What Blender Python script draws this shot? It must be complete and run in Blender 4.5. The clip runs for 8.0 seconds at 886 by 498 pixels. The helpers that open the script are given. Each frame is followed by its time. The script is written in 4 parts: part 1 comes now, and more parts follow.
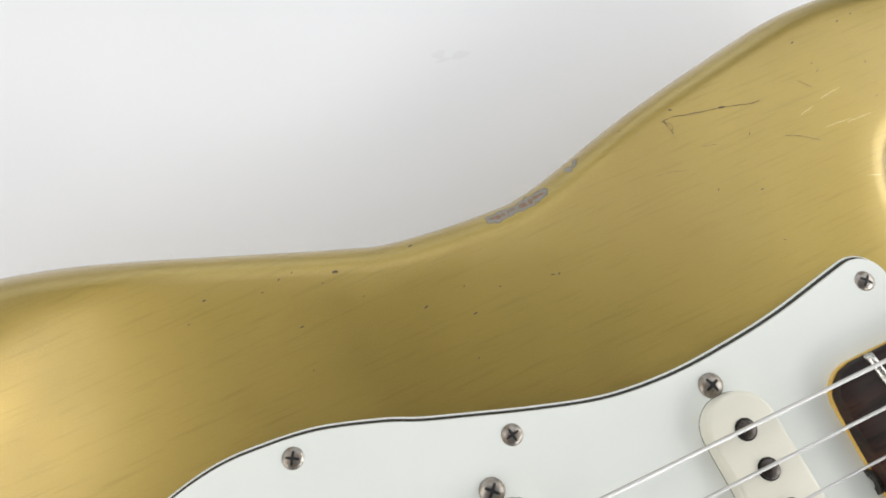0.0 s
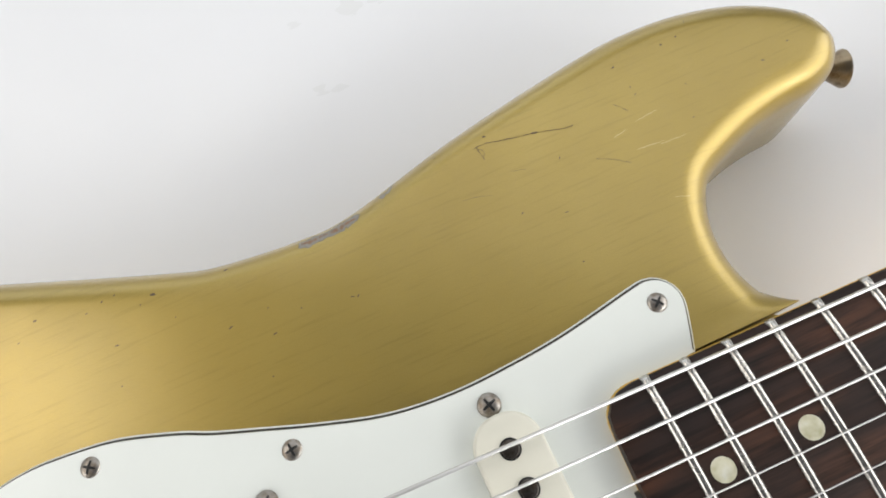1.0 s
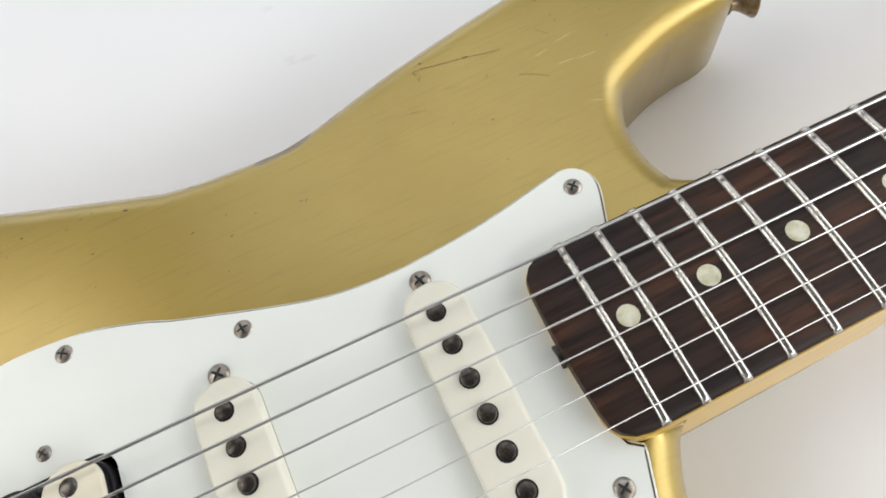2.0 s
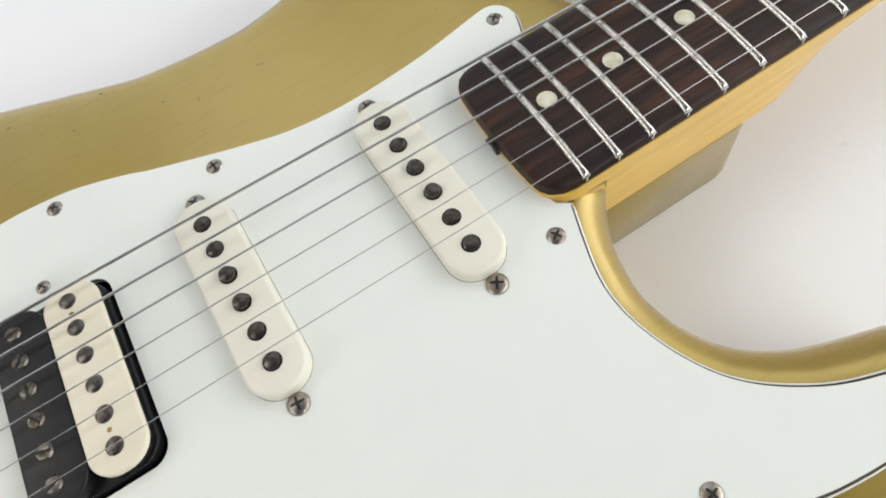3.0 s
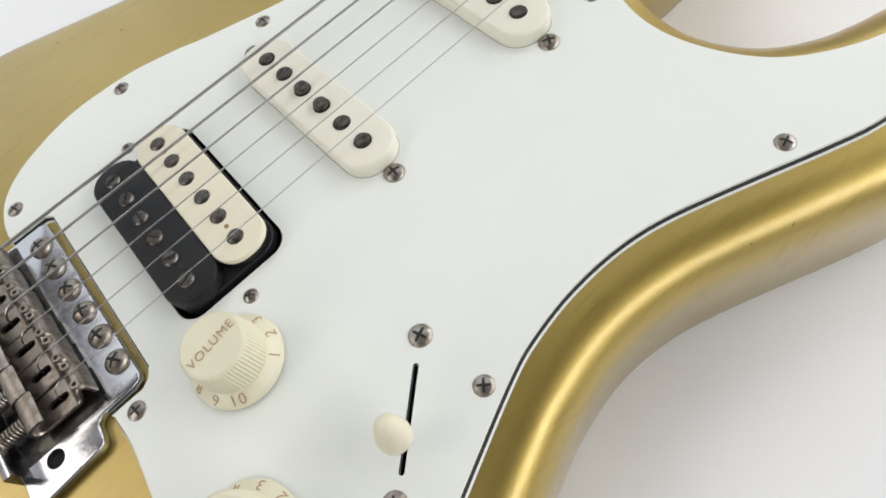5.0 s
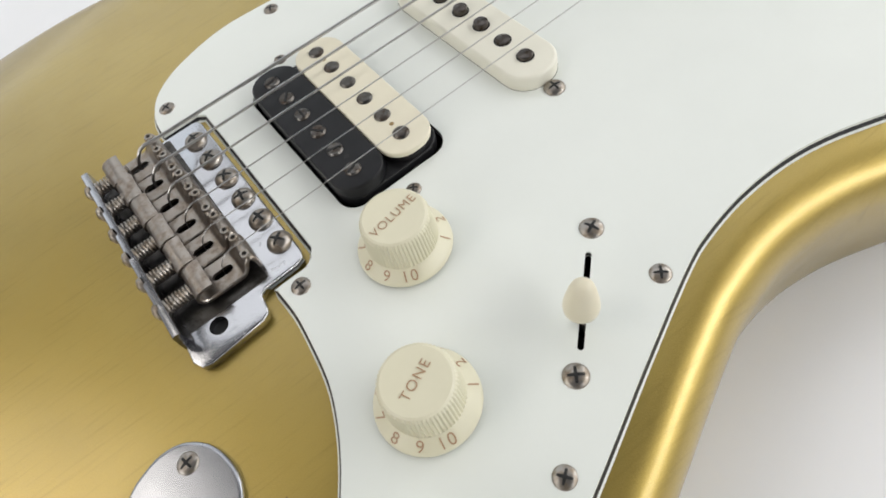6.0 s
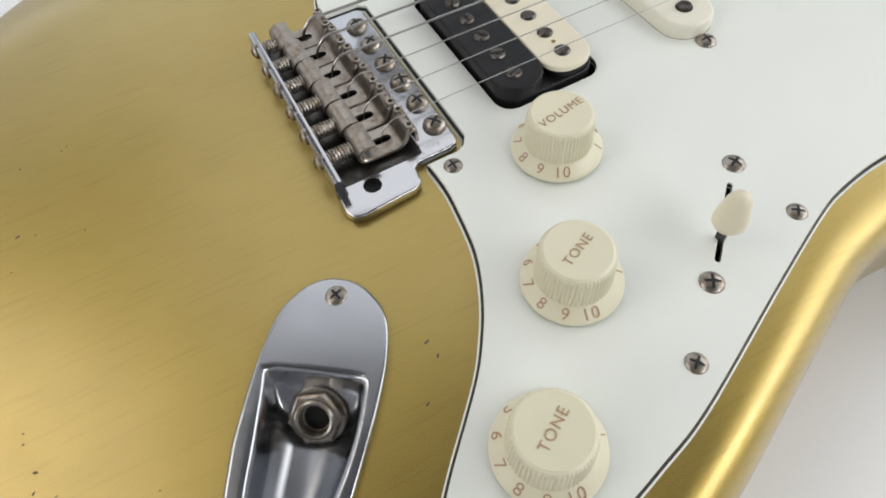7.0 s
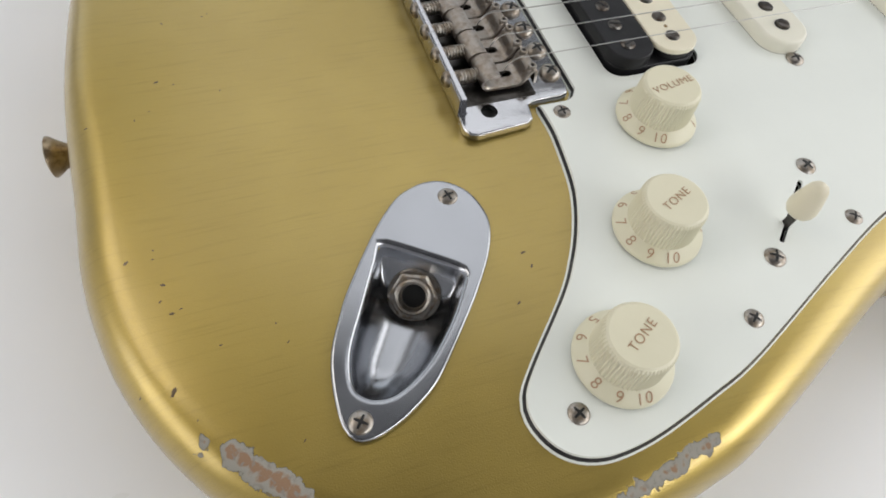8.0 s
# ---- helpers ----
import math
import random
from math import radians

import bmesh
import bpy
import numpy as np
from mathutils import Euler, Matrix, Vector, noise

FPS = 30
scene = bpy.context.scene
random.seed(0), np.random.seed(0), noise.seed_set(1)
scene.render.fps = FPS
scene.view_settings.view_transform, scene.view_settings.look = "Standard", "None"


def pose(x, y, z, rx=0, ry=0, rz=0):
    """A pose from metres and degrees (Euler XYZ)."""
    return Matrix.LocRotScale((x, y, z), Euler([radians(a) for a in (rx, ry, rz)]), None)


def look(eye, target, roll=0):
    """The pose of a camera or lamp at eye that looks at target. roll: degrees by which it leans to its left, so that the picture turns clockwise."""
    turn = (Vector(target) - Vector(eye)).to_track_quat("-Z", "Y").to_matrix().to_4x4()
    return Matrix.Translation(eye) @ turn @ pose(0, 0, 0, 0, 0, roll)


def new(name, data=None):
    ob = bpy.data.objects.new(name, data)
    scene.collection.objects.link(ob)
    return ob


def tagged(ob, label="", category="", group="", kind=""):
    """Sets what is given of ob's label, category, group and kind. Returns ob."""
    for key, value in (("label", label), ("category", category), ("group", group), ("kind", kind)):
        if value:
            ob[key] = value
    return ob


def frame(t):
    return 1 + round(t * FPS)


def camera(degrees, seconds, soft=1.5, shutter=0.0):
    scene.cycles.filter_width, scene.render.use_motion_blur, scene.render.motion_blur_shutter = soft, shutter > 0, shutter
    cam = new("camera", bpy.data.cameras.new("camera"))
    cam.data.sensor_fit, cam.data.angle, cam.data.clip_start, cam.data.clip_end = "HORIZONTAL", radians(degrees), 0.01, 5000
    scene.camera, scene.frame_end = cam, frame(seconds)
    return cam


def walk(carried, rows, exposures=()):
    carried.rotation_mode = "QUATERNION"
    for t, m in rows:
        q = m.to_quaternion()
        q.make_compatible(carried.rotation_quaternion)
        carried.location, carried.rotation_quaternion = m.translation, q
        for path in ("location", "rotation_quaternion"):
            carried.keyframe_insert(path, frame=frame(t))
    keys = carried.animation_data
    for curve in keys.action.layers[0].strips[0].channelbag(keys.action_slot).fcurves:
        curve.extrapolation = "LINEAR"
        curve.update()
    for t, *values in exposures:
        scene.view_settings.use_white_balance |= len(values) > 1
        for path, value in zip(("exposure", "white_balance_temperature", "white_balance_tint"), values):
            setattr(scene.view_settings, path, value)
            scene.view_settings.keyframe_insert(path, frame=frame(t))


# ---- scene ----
from mathutils.bvhtree import BVHTree
from mathutils.geometry import delaunay_2d_cdt, tessellate_polygon

cam = camera(69.14, 8.0, soft=1.8)
ROWS = [
    (0, 0.08120, 0.05650, 0.21720, 16.480, -1.150, -25.020),
    (0.5, 0.12430, 0.04450, 0.22220, 16.620, 1.730, -24.040),
    (1, 0.14780, 0.02340, 0.22340, 18.650, 4.200, -23.760),
    (1.2, 0.15270, 0.01200, 0.22280, 19.900, 5.220, -23.630),
    (2.3, 0.14710, -0.05280, 0.22000, 24.090, 7.470, -26.650),
    (2.5, 0.14210, -0.06580, 0.21900, 24.200, 7.640, -28.000),
    (3, 0.12700, -0.10230, 0.21290, 25.620, 8.420, -31.070),
    (3.5, 0.11290, -0.13330, 0.20481, 26.424, 9.442, -34.097),
    (4, 0.10231, -0.15030, 0.19778, 25.788, 11.586, -37.910),
    (4.2, 0.09576, -0.15382, 0.19527, 26.032, 12.048, -39.235),
    (5.3, 0.03785, -0.14258, 0.19918, 27.102, 10.887, -41.969),
    (5.5, 0.02326, -0.14205, 0.19806, 28.469, 10.138, -41.489),
    (6, -0.00117, -0.14344, 0.19259, 30.677, 9.810, -37.689),
    (6.5, -0.02764, -0.14483, 0.19044, 31.853, 6.815, -33.215),
    (7, -0.05536, -0.14812, 0.19050, 32.324, 3.058, -28.366),
    (7.5, -0.08017, -0.15152, 0.19182, 31.713, -1.583, -23.355),
    (8, -0.10082, -0.15939, 0.19298, 31.596, -6.149, -19.148),
]
walk(cam, [(t, pose(*spot)) for t, *spot in ROWS], exposures=[(0.0, -0.2), (4.2, -0.25), (6.5, -0.3), (8.0, -0.36)])

# ---- world and light ----
world = bpy.data.worlds.new("world")
scene.world = world
world.use_nodes = True
world.node_tree.nodes["Background"].inputs["Color"].default_value = (0.9, 0.95, 1.0, 1)
world.node_tree.nodes["Background"].inputs["Strength"].default_value = 0.3


def softbox(name, eye, target, width, height, watts, color):
    data = bpy.data.lights.new(name, "AREA")
    data.shape, data.size, data.size_y = "RECTANGLE", width, height
    data.energy, data.color = watts, color
    lamp = new(name, data)
    lamp.matrix_world = look(eye, target)
    return lamp


round_lamp = softbox("round_softbox", (-0.77, 0.46, 1.0), (-0.60, 0.36, 0.0), 0.75, 0.75, 5.5, (1.0, 0.94, 0.86))
round_lamp.data.shape = "DISK"
softbox("softbox_right", (1.5, -0.35, 0.75), (0.1, 0.0, 0.0), 1.6, 1.1, 18.0, (1.0, 0.995, 0.98))
softbox("overhead_north", (0.6, 0.88, 1.55), (0.12, 0.0, 0.0), 2.1, 0.9, 9.2, (0.97, 0.985, 1.0))
# unseen fill lamps added to brighten rims and table; the walls have no windows
softbox("north_fill", (0.1, 2.1, 0.75), (0.05, 0.0, 0.1), 3.8, 1.3, 15.2, (0.86, 0.94, 1.0))
softbox("south_fill", (0.85, -1.35, 0.95), (0.05, 0.0, 0.0), 1.5, 0.42, 14.5, (1.0, 0.995, 0.98))
softbox("west_fill", (-1.7, -0.15, 0.7), (0.0, -0.05, 0.0), 1.1, 0.7, 9.5, (1.0, 0.975, 0.945))


# ---- materials ----
def material(name, color, rough=0.5, metal=0.0, coat=0.0, spec=0.5):
    m = bpy.data.materials.new(name)
    m.use_nodes = True
    b = m.node_tree.nodes["Principled BSDF"]
    b.inputs["Base Color"].default_value = (*color, 1)
    b.inputs["Roughness"].default_value = rough
    b.inputs["Metallic"].default_value = metal
    b.inputs["Coat Weight"].default_value = coat
    b.inputs["Coat Roughness"].default_value = 0.08
    b.inputs["Specular IOR Level"].default_value = spec
    return m


class Nodes:
    """Short way to wire a material."""

    def __init__(self, m):
        self.m, self.t = m, m.node_tree
        self.b = self.t.nodes["Principled BSDF"]
        self.pos = self.t.nodes.new("ShaderNodeNewGeometry").outputs["Position"]

    def link(self, a, b):
        self.t.links.new(a, b)

    def scaled(self, sx, sy, sz, turn=0.0):
        n = self.t.nodes.new("ShaderNodeMapping")
        n.inputs["Scale"].default_value = (sx, sy, sz)
        n.inputs["Rotation"].default_value = (0, 0, turn)
        self.link(self.pos, n.inputs["Vector"])
        return n.outputs["Vector"]

    def noise(self, vec, scale, detail=3.0, rough=0.5):
        n = self.t.nodes.new("ShaderNodeTexNoise")
        n.inputs["Scale"].default_value, n.inputs["Detail"].default_value, n.inputs["Roughness"].default_value = scale, detail, rough
        self.link(vec, n.inputs["Vector"])
        return n.outputs["Fac"]

    def voronoi(self, vec, scale):
        n = self.t.nodes.new("ShaderNodeTexVoronoi")
        n.inputs["Scale"].default_value = scale
        self.link(vec, n.inputs["Vector"])
        return n.outputs["Color"]

    def ramp(self, fac, stops):
        n = self.t.nodes.new("ShaderNodeValToRGB")
        e = n.color_ramp.elements
        while len(e) < len(stops):
            e.new(0.5)
        for k, (p, c) in enumerate(stops):
            e[k].position, e[k].color = p, (*c, 1) if len(c) == 3 else (c[0], c[0], c[0], 1)
        self.link(fac, n.inputs["Fac"])
        return n.outputs["Color"]

    def math(self, op, a, b=0.0, clamp=False):
        n = self.t.nodes.new("ShaderNodeMath")
        n.operation, n.use_clamp = op, clamp
        for k, v in enumerate((a, b)):
            if isinstance(v, (int, float)):
                n.inputs[k].default_value = v
            else:
                self.link(v, n.inputs[k])
        return n.outputs[0]

    def mix(self, fac, a, b, blend="MIX"):
        n = self.t.nodes.new("ShaderNodeMix")
        n.data_type, n.blend_type = "RGBA", blend
        for k, v in ((0, fac), (6, a), (7, b)):
            if isinstance(v, (int, float)):
                n.inputs[k].default_value = v
            elif isinstance(v, tuple):
                n.inputs[k].default_value = (*v, 1)
            else:
                self.link(v, n.inputs[k])
        return n.outputs[2]

    def far(self, x, y, z):
        n = self.t.nodes.new("ShaderNodeVectorMath")
        n.operation = "DISTANCE"
        n.inputs[1].default_value = (x, y, z)
        self.link(self.pos, n.inputs[0])
        return n.outputs["Value"]

    def bump(self, height, strength, distance=0.001):
        n = self.t.nodes.new("ShaderNodeBump")
        n.inputs["Strength"].default_value, n.inputs["Distance"].default_value = strength, distance
        self.link(height, n.inputs["Height"])
        self.link(n.outputs["Normal"], self.b.inputs["Normal"])


GOLD = material("aged_gold_lacquer", (0.50, 0.36, 0.12), 0.36, 0.85, 0.25)
n = Nodes(GOLD)
flake = n.noise(n.pos, 5200, 1.0)
grain = n.noise(n.scaled(45, 900, 45, 0.05), 1.0, 3.0, 0.6)
blotch = n.noise(n.pos, 17, 3.0)
col = n.ramp(blotch, [(0.3, (0.42, 0.300, 0.064)), (0.7, (0.48, 0.352, 0.086))])
col = n.mix(1.0, col, n.ramp(flake, [(0.28, (0.80,)), (0.72, (1.0,))]), "MULTIPLY")
col = n.mix(1.0, col, n.ramp(grain, [(0.30, (0.89,)), (0.46, (1.0,))]), "MULTIPLY")
# lacquer worn through: wood in the core, grey primer round it
ragged = n.math("MULTIPLY", n.math("SUBTRACT", n.noise(n.pos, 520, 3.0, 0.5), 0.5), 0.0024)
warp = n.t.nodes.new("ShaderNodeTexNoise")
warp.inputs["Scale"].default_value, warp.inputs["Detail"].default_value = 170, 1.5
n.link(n.pos, warp.inputs["Vector"])
true_pos = n.pos
shift = n.t.nodes.new("ShaderNodeVectorMath")
shift.operation = "MULTIPLY_ADD"
n.link(warp.outputs["Color"], shift.inputs[0])
shift.inputs[1].default_value = (0.0045, 0.0045, 0.0045)
shift.inputs[2].default_value = (-0.00225, -0.00225, -0.00225)
moved = n.t.nodes.new("ShaderNodeVectorMath")
n.link(n.pos, moved.inputs[0])
n.link(shift.outputs[0], moved.inputs[1])
n.pos = moved.outputs[0]
CHIPS = [(0.1508, 0.1085, 0.0420, 0.0015), (0.1535, 0.1095, 0.0418, 0.0012), (-0.1235, -0.1115, 0.0438, 0.0016), (-0.1262, -0.1130, 0.0425, 0.0010)]
for (a, b, r, k) in [((0.1225, 0.1042, 0.0433), (0.1390, 0.1050, 0.0430), 0.0024, 9), ((-0.1180, -0.1155, 0.0443), (-0.1020, -0.1340, 0.0443), 0.0029, 10),
                     ((-0.0093, -0.1462, 0.0437), (-0.0370, -0.1517, 0.0435), 0.0021, 13), ((0.2950, 0.1085, 0.0412), (0.2995, 0.0990, 0.0412), 0.0022, 6)]:
    for s in np.linspace(0, 1, k):
        CHIPS.append((*(np.array(a) + (np.array(b) - np.array(a)) * s), r))
worn = None
for x, y, z, r in CHIPS:
    x, y, z = float(x), float(y), float(z)
    d = n.math("SUBTRACT", n.math("ADD", n.far(x, y, z), ragged), r)
    worn = d if worn is None else n.math("MINIMUM", worn, d)
n.pos = true_pos
mask = n.ramp(n.math("ADD", n.math("MULTIPLY", worn, -900.0), 0.5), [(0.45, (0.0,)), (0.6, (1.0,))])
core = n.ramp(n.math("MULTIPLY", worn, -420.0), [(0.0, (0.07, 0.05, 0.025)), (0.12, (0.28, 0.27, 0.235)), (0.5, (0.31, 0.29, 0.25)), (0.72, (0.27, 0.165, 0.10))])
core = n.mix(n.ramp(n.noise(n.pos, 700, 3.0), [(0.55, (0.0,)), (0.68, (1.0,))]), core, (0.24, 0.22, 0.19))
n.link(n.mix(mask, col, core), n.b.inputs["Base Color"])
n.link(n.math("MULTIPLY", n.math("SUBTRACT", 1.0, mask), 0.82), n.b.inputs["Metallic"])
n.link(n.math("ADD", n.math("MULTIPLY", mask, 0.45), n.ramp(n.noise(n.pos, 60, 4.0), [(0.3, (0.34,)), (0.7, (0.42,))])), n.b.inputs["Roughness"])
n.link(n.math("MULTIPLY", n.math("SUBTRACT", 1.0, mask), 0.95), n.b.inputs["Coat Weight"])
n.b.inputs["Coat Roughness"].default_value = 0.24
n.bump(n.math("SUBTRACT", n.math("MULTIPLY", n.noise(n.pos, 2600, 1.0), 0.24), n.math("MULTIPLY", mask, 1.0)), 0.35, 0.0006)


def plastic(name, color, rough, dirt=0.06):
    m = material(name, color, rough)
    n = Nodes(m)
    dark = tuple(c * (1 - dirt) for c in color)
    n.link(n.ramp(n.noise(n.pos, 45, 5.0, 0.6), [(0.3, dark), (0.65, color)]), n.b.inputs["Base Color"])
    n.link(n.ramp(n.noise(n.pos, 160, 4.0), [(0.3, (rough * 0.85,)), (0.7, (rough * 1.2,))]), n.b.inputs["Roughness"])
    n.bump(n.noise(n.pos, 900, 2.0), 0.04, 0.0003)
    return m


WHITE_PLY = plastic("white_pickguard_plastic", (0.80, 0.83, 0.79), 0.33, 0.02)
BLACK_PLY = plastic("black_ply", (0.012, 0.012, 0.014), 0.4)
COVER = plastic("aged_white_cover", (0.79, 0.77, 0.66), 0.36, 0.04)
KNOB = plastic("aged_cream_knob", (0.735, 0.70, 0.53), 0.36, 0.05)
CREAM = plastic("cream_bobbin", (0.79, 0.74, 0.585), 0.4, 0.05)
BLACK = plastic("black_bobbin", (0.010, 0.010, 0.012), 0.42, 0.4)
BLACK.node_tree.nodes["Principled BSDF"].inputs["Specular IOR Level"].default_value = 0.3
TIP = plastic("aged_switch_tip", (0.755, 0.70, 0.54), 0.38, 0.05)


def metal(name, color, rough, spots=(0.5, 0.45, 0.38), amount=0.55, scale=260):
    m = material(name, color, rough, 1.0)
    n = Nodes(m)
    f = n.ramp(n.noise(n.pos, scale, 5.0, 0.65), [(amount - 0.05, (0.0,)), (amount + 0.18, (1.0,))])
    n.link(n.mix(f, color, spots), n.b.inputs["Base Color"])
    n.link(n.math("ADD", n.math("MULTIPLY", f, 0.25), rough), n.b.inputs["Roughness"])
    n.bump(n.noise(n.pos, scale * 3, 3.0), 0.06, 0.0003)
    return m


CHROME = metal("chrome", (0.50, 0.505, 0.53), 0.17, (0.5, 0.5, 0.52), 0.62)
HAZY = material("hazy_worn_chrome", (0.39, 0.40, 0.425), 0.3, 1.0)
n = Nodes(HAZY)
n.link(n.ramp(n.noise(n.pos, 70, 3.0), [(0.3, (0.19,)), (0.7, (0.27,))]), n.b.inputs["Roughness"])
NICKEL = metal("aged_nickel", (0.36, 0.335, 0.305), 0.32, (0.24, 0.19, 0.14), 0.48, 420)
SADDLE = metal("tarnished_saddle_steel", (0.36, 0.325, 0.29), 0.30, (0.25, 0.20, 0.16), 0.5, 330)
BRONZE = metal("aged_bronze", (0.34, 0.27, 0.18), 0.3, (0.18, 0.12, 0.07), 0.5, 300)
DARK_METAL = metal("dark_plate_metal", (0.10, 0.095, 0.09), 0.38, (0.05, 0.045, 0.04), 0.5, 300)
FRET = metal("fret_wire", (0.58, 0.565, 0.53), 0.26, (0.45, 0.42, 0.36), 0.6, 300)
STEEL = metal("string_steel", (0.57, 0.56, 0.55), 0.3, (0.5, 0.47, 0.43), 0.62, 500)
POLE = metal("dark_pole_steel", (0.11, 0.10, 0.093), 0.28, (0.05, 0.036, 0.026), 0.5, 500)
SLUG_STEEL = metal("worn_slug_steel", (0.135, 0.13, 0.122), 0.32, (0.07, 0.045, 0.03), 0.5, 450)
BRASS = metal("aged_brass", (0.38, 0.27, 0.13), 0.35, (0.12, 0.08, 0.05), 0.5, 500)
DARK = material("dark_recess", (0.008, 0.008, 0.008), 0.6)
INK = material("worn_gold_print", (0.43, 0.27, 0.16), 0.5)
RUBBED = material("rubbed_bright_lacquer", (0.72, 0.58, 0.30), 0.3, 0.6)
SCUFF = material("dark_lacquer_scuff", (0.10, 0.065, 0.03), 0.6)

ROSEWOOD = material("rosewood", (0.06, 0.03, 0.02), 0.5, spec=0.28)
n = Nodes(ROSEWOOD)
streak = n.noise(n.scaled(34, 520, 300), 1.0, 5.0, 0.65)
broad = n.noise(n.scaled(22, 130, 60), 1.0, 3.0)
col = n.ramp(broad, [(0.3, (0.014, 0.008, 0.007)), (0.52, (0.032, 0.015, 0.010)), (0.72, (0.078, 0.030, 0.015))])
n.link(n.mix(1.0, col, n.ramp(streak, [(0.36, (0.35,)), (0.55, (1.0,))]), "MULTIPLY"), n.b.inputs["Base Color"])
n.bump(streak, 0.25, 0.0005)

MAPLE = material("amber_maple", (0.72, 0.40, 0.10), 0.32, 0.0, 0.5)
n = Nodes(MAPLE)
g = n.noise(n.scaled(30, 420, 420), 1.0, 4.0, 0.6)
w = n.noise(n.scaled(9, 40, 40), 1.0, 3.0)
col = n.mix(w, (0.78, 0.46, 0.075), (0.85, 0.58, 0.125))
n.link(n.mix(1.0, col, n.ramp(g, [(0.3, (0.84,)), (0.6, (1.0,))]), "MULTIPLY"), n.b.inputs["Base Color"])

PEARL = material("aged_pearl_inlay", (0.62, 0.60, 0.46), 0.25, 0.0, 0.4)
n = Nodes(PEARL)
n.link(n.ramp(n.noise(n.pos, 260, 2.0), [(0.3, (0.46, 0.44, 0.27)), (0.5, (0.64, 0.62, 0.47)), (0.7, (0.74, 0.74, 0.66))]), n.b.inputs["Base Color"])

TABLE = material("white_table", (0.86, 0.87, 0.89), 0.5)
n = Nodes(TABLE)
n.link(n.ramp(n.noise(n.pos, 25, 4.0), [(0.3, (0.35,)), (0.7, (0.55,))]), n.b.inputs["Roughness"])
n.bump(n.noise(n.pos, 30, 3.0), 0.05, 0.002)
col = n.ramp(n.noise(n.pos, 6, 4.0), [(0.3, (0.84, 0.85, 0.875)), (0.7, (0.88, 0.885, 0.90))])
wisp = n.math("MULTIPLY", n.math("SUBTRACT", n.noise(n.scaled(60, 260, 1, 0.4), 1.0, 3.0), 0.5), 0.012)
for x, y, r in [(0.146, 0.187, 0.004), (0.153, 0.185, 0.0035), (0.172, 0.222, 0.007), (0.185, 0.220, 0.006), (0.146, 0.223, 0.004), (0.300, -0.045, 0.002), (-0.155, -0.105, 0.002)]:
    d = n.math("ADD", n.far(x, y, -0.005), wisp)
    col = n.mix(n.math("MULTIPLY", n.math("LESS_THAN", d, r * 0.7), 0.16), col, (0.60, 0.61, 0.58))
n.link(col, n.b.inputs["Base Color"])
WALL = plastic("white_wall_paint", (0.82, 0.82, 0.83), 0.7, 0.03)
# unseen ceiling, kept dark so that gold and chrome reflect little from above
CEILING = plastic("unseen_dark_ceiling", (0.13, 0.13, 0.137), 0.8, 0.03)


# ---- mesh helpers ----
MM = 0.001


def finish(bm, name, mat, angle=35):
    bmesh.ops.recalc_face_normals(bm, faces=bm.faces)
    me = bpy.data.meshes.new(name)
    bm.to_mesh(me)
    bm.free()
    me.polygons.foreach_set("use_smooth", [True] * len(me.polygons))
    me.set_sharp_from_angle(angle=radians(angle))
    me.materials.append(mat)
    return me


HOME = {}


def place(name, me, parent, m, label=""):
    """One mesh object under its parent, at the world pose m."""
    ob = new(name, me)
    ob.parent = parent
    HOME[ob] = m
    ob.matrix_basis = HOME[parent].inverted() @ m if parent else m
    return tagged(ob, label)


def part(name, bm, mat, parent, label="", angle=35):
    """A bmesh in world coordinates becomes one mesh object with its origin at its middle."""
    lo = Vector([min(v.co[k] for v in bm.verts) for k in range(3)])
    hi = Vector([max(v.co[k] for v in bm.verts) for k in range(3)])
    mid = (lo + hi) / 2
    bmesh.ops.translate(bm, verts=bm.verts, vec=-mid)
    return place(name, finish(bm, name, mat, angle), parent, Matrix.Translation(mid), label)


def spline(points, closed=True, step=2.0):
    """A smooth line through points, in even steps."""
    p = np.array(points, float)
    k, out = len(p), []
    for i in range(k if closed else k - 1):
        a, b, c, d = (p[(i + j) % k] if closed else p[min(max(i + j, 0), k - 1)] for j in (-1, 0, 1, 2))
        m = max(2, int(np.linalg.norm(c - b) / step))
        for s in np.arange(m) / m:
            out.append(0.5 * ((2 * b) + (c - a) * s + (2 * a - 5 * b + 4 * c - d) * s * s + (3 * b - a - 3 * c + d) * s**3))
    if not closed:
        out.append(p[-1])
    return np.array(out)


def rounded(x0, x1, y0, y1, r, seg=8):
    """A rectangle with round corners, in mm."""
    out = []
    for cx, cy, a in ((x1 - r, y1 - r, 0), (x0 + r, y1 - r, 90), (x0 + r, y0 + r, 180), (x1 - r, y0 + r, 270)):
        for k in range(seg + 1):
            q = radians(a + 90 * k / seg)
            out.append((cx + r * math.cos(q), cy + r * math.sin(q)))
    return np.array(out)


def turned(points, cx, cy, degrees):
    c, s = math.cos(radians(degrees)), math.sin(radians(degrees))
    return np.array([(cx + (x - cx) * c - (y - cy) * s, cy + (x - cx) * s + (y - cy) * c) for x, y in points])


def inset(line, far):
    """Moves each point of a closed line to the left of its way by far."""
    t = np.roll(line, -1, 0) - np.roll(line, 1, 0)
    t /= np.linalg.norm(t, axis=1)[:, None] + 1e-9
    normal = np.stack([-t[:, 1], t[:, 0]], 1)
    return line + normal * (far[:, None] if isinstance(far, np.ndarray) else far)


def ring(bm, line, z):
    z = np.broadcast_to(z, len(line))
    return [bm.verts.new((x * MM, y * MM, h * MM)) for (x, y), h in zip(line, z)]


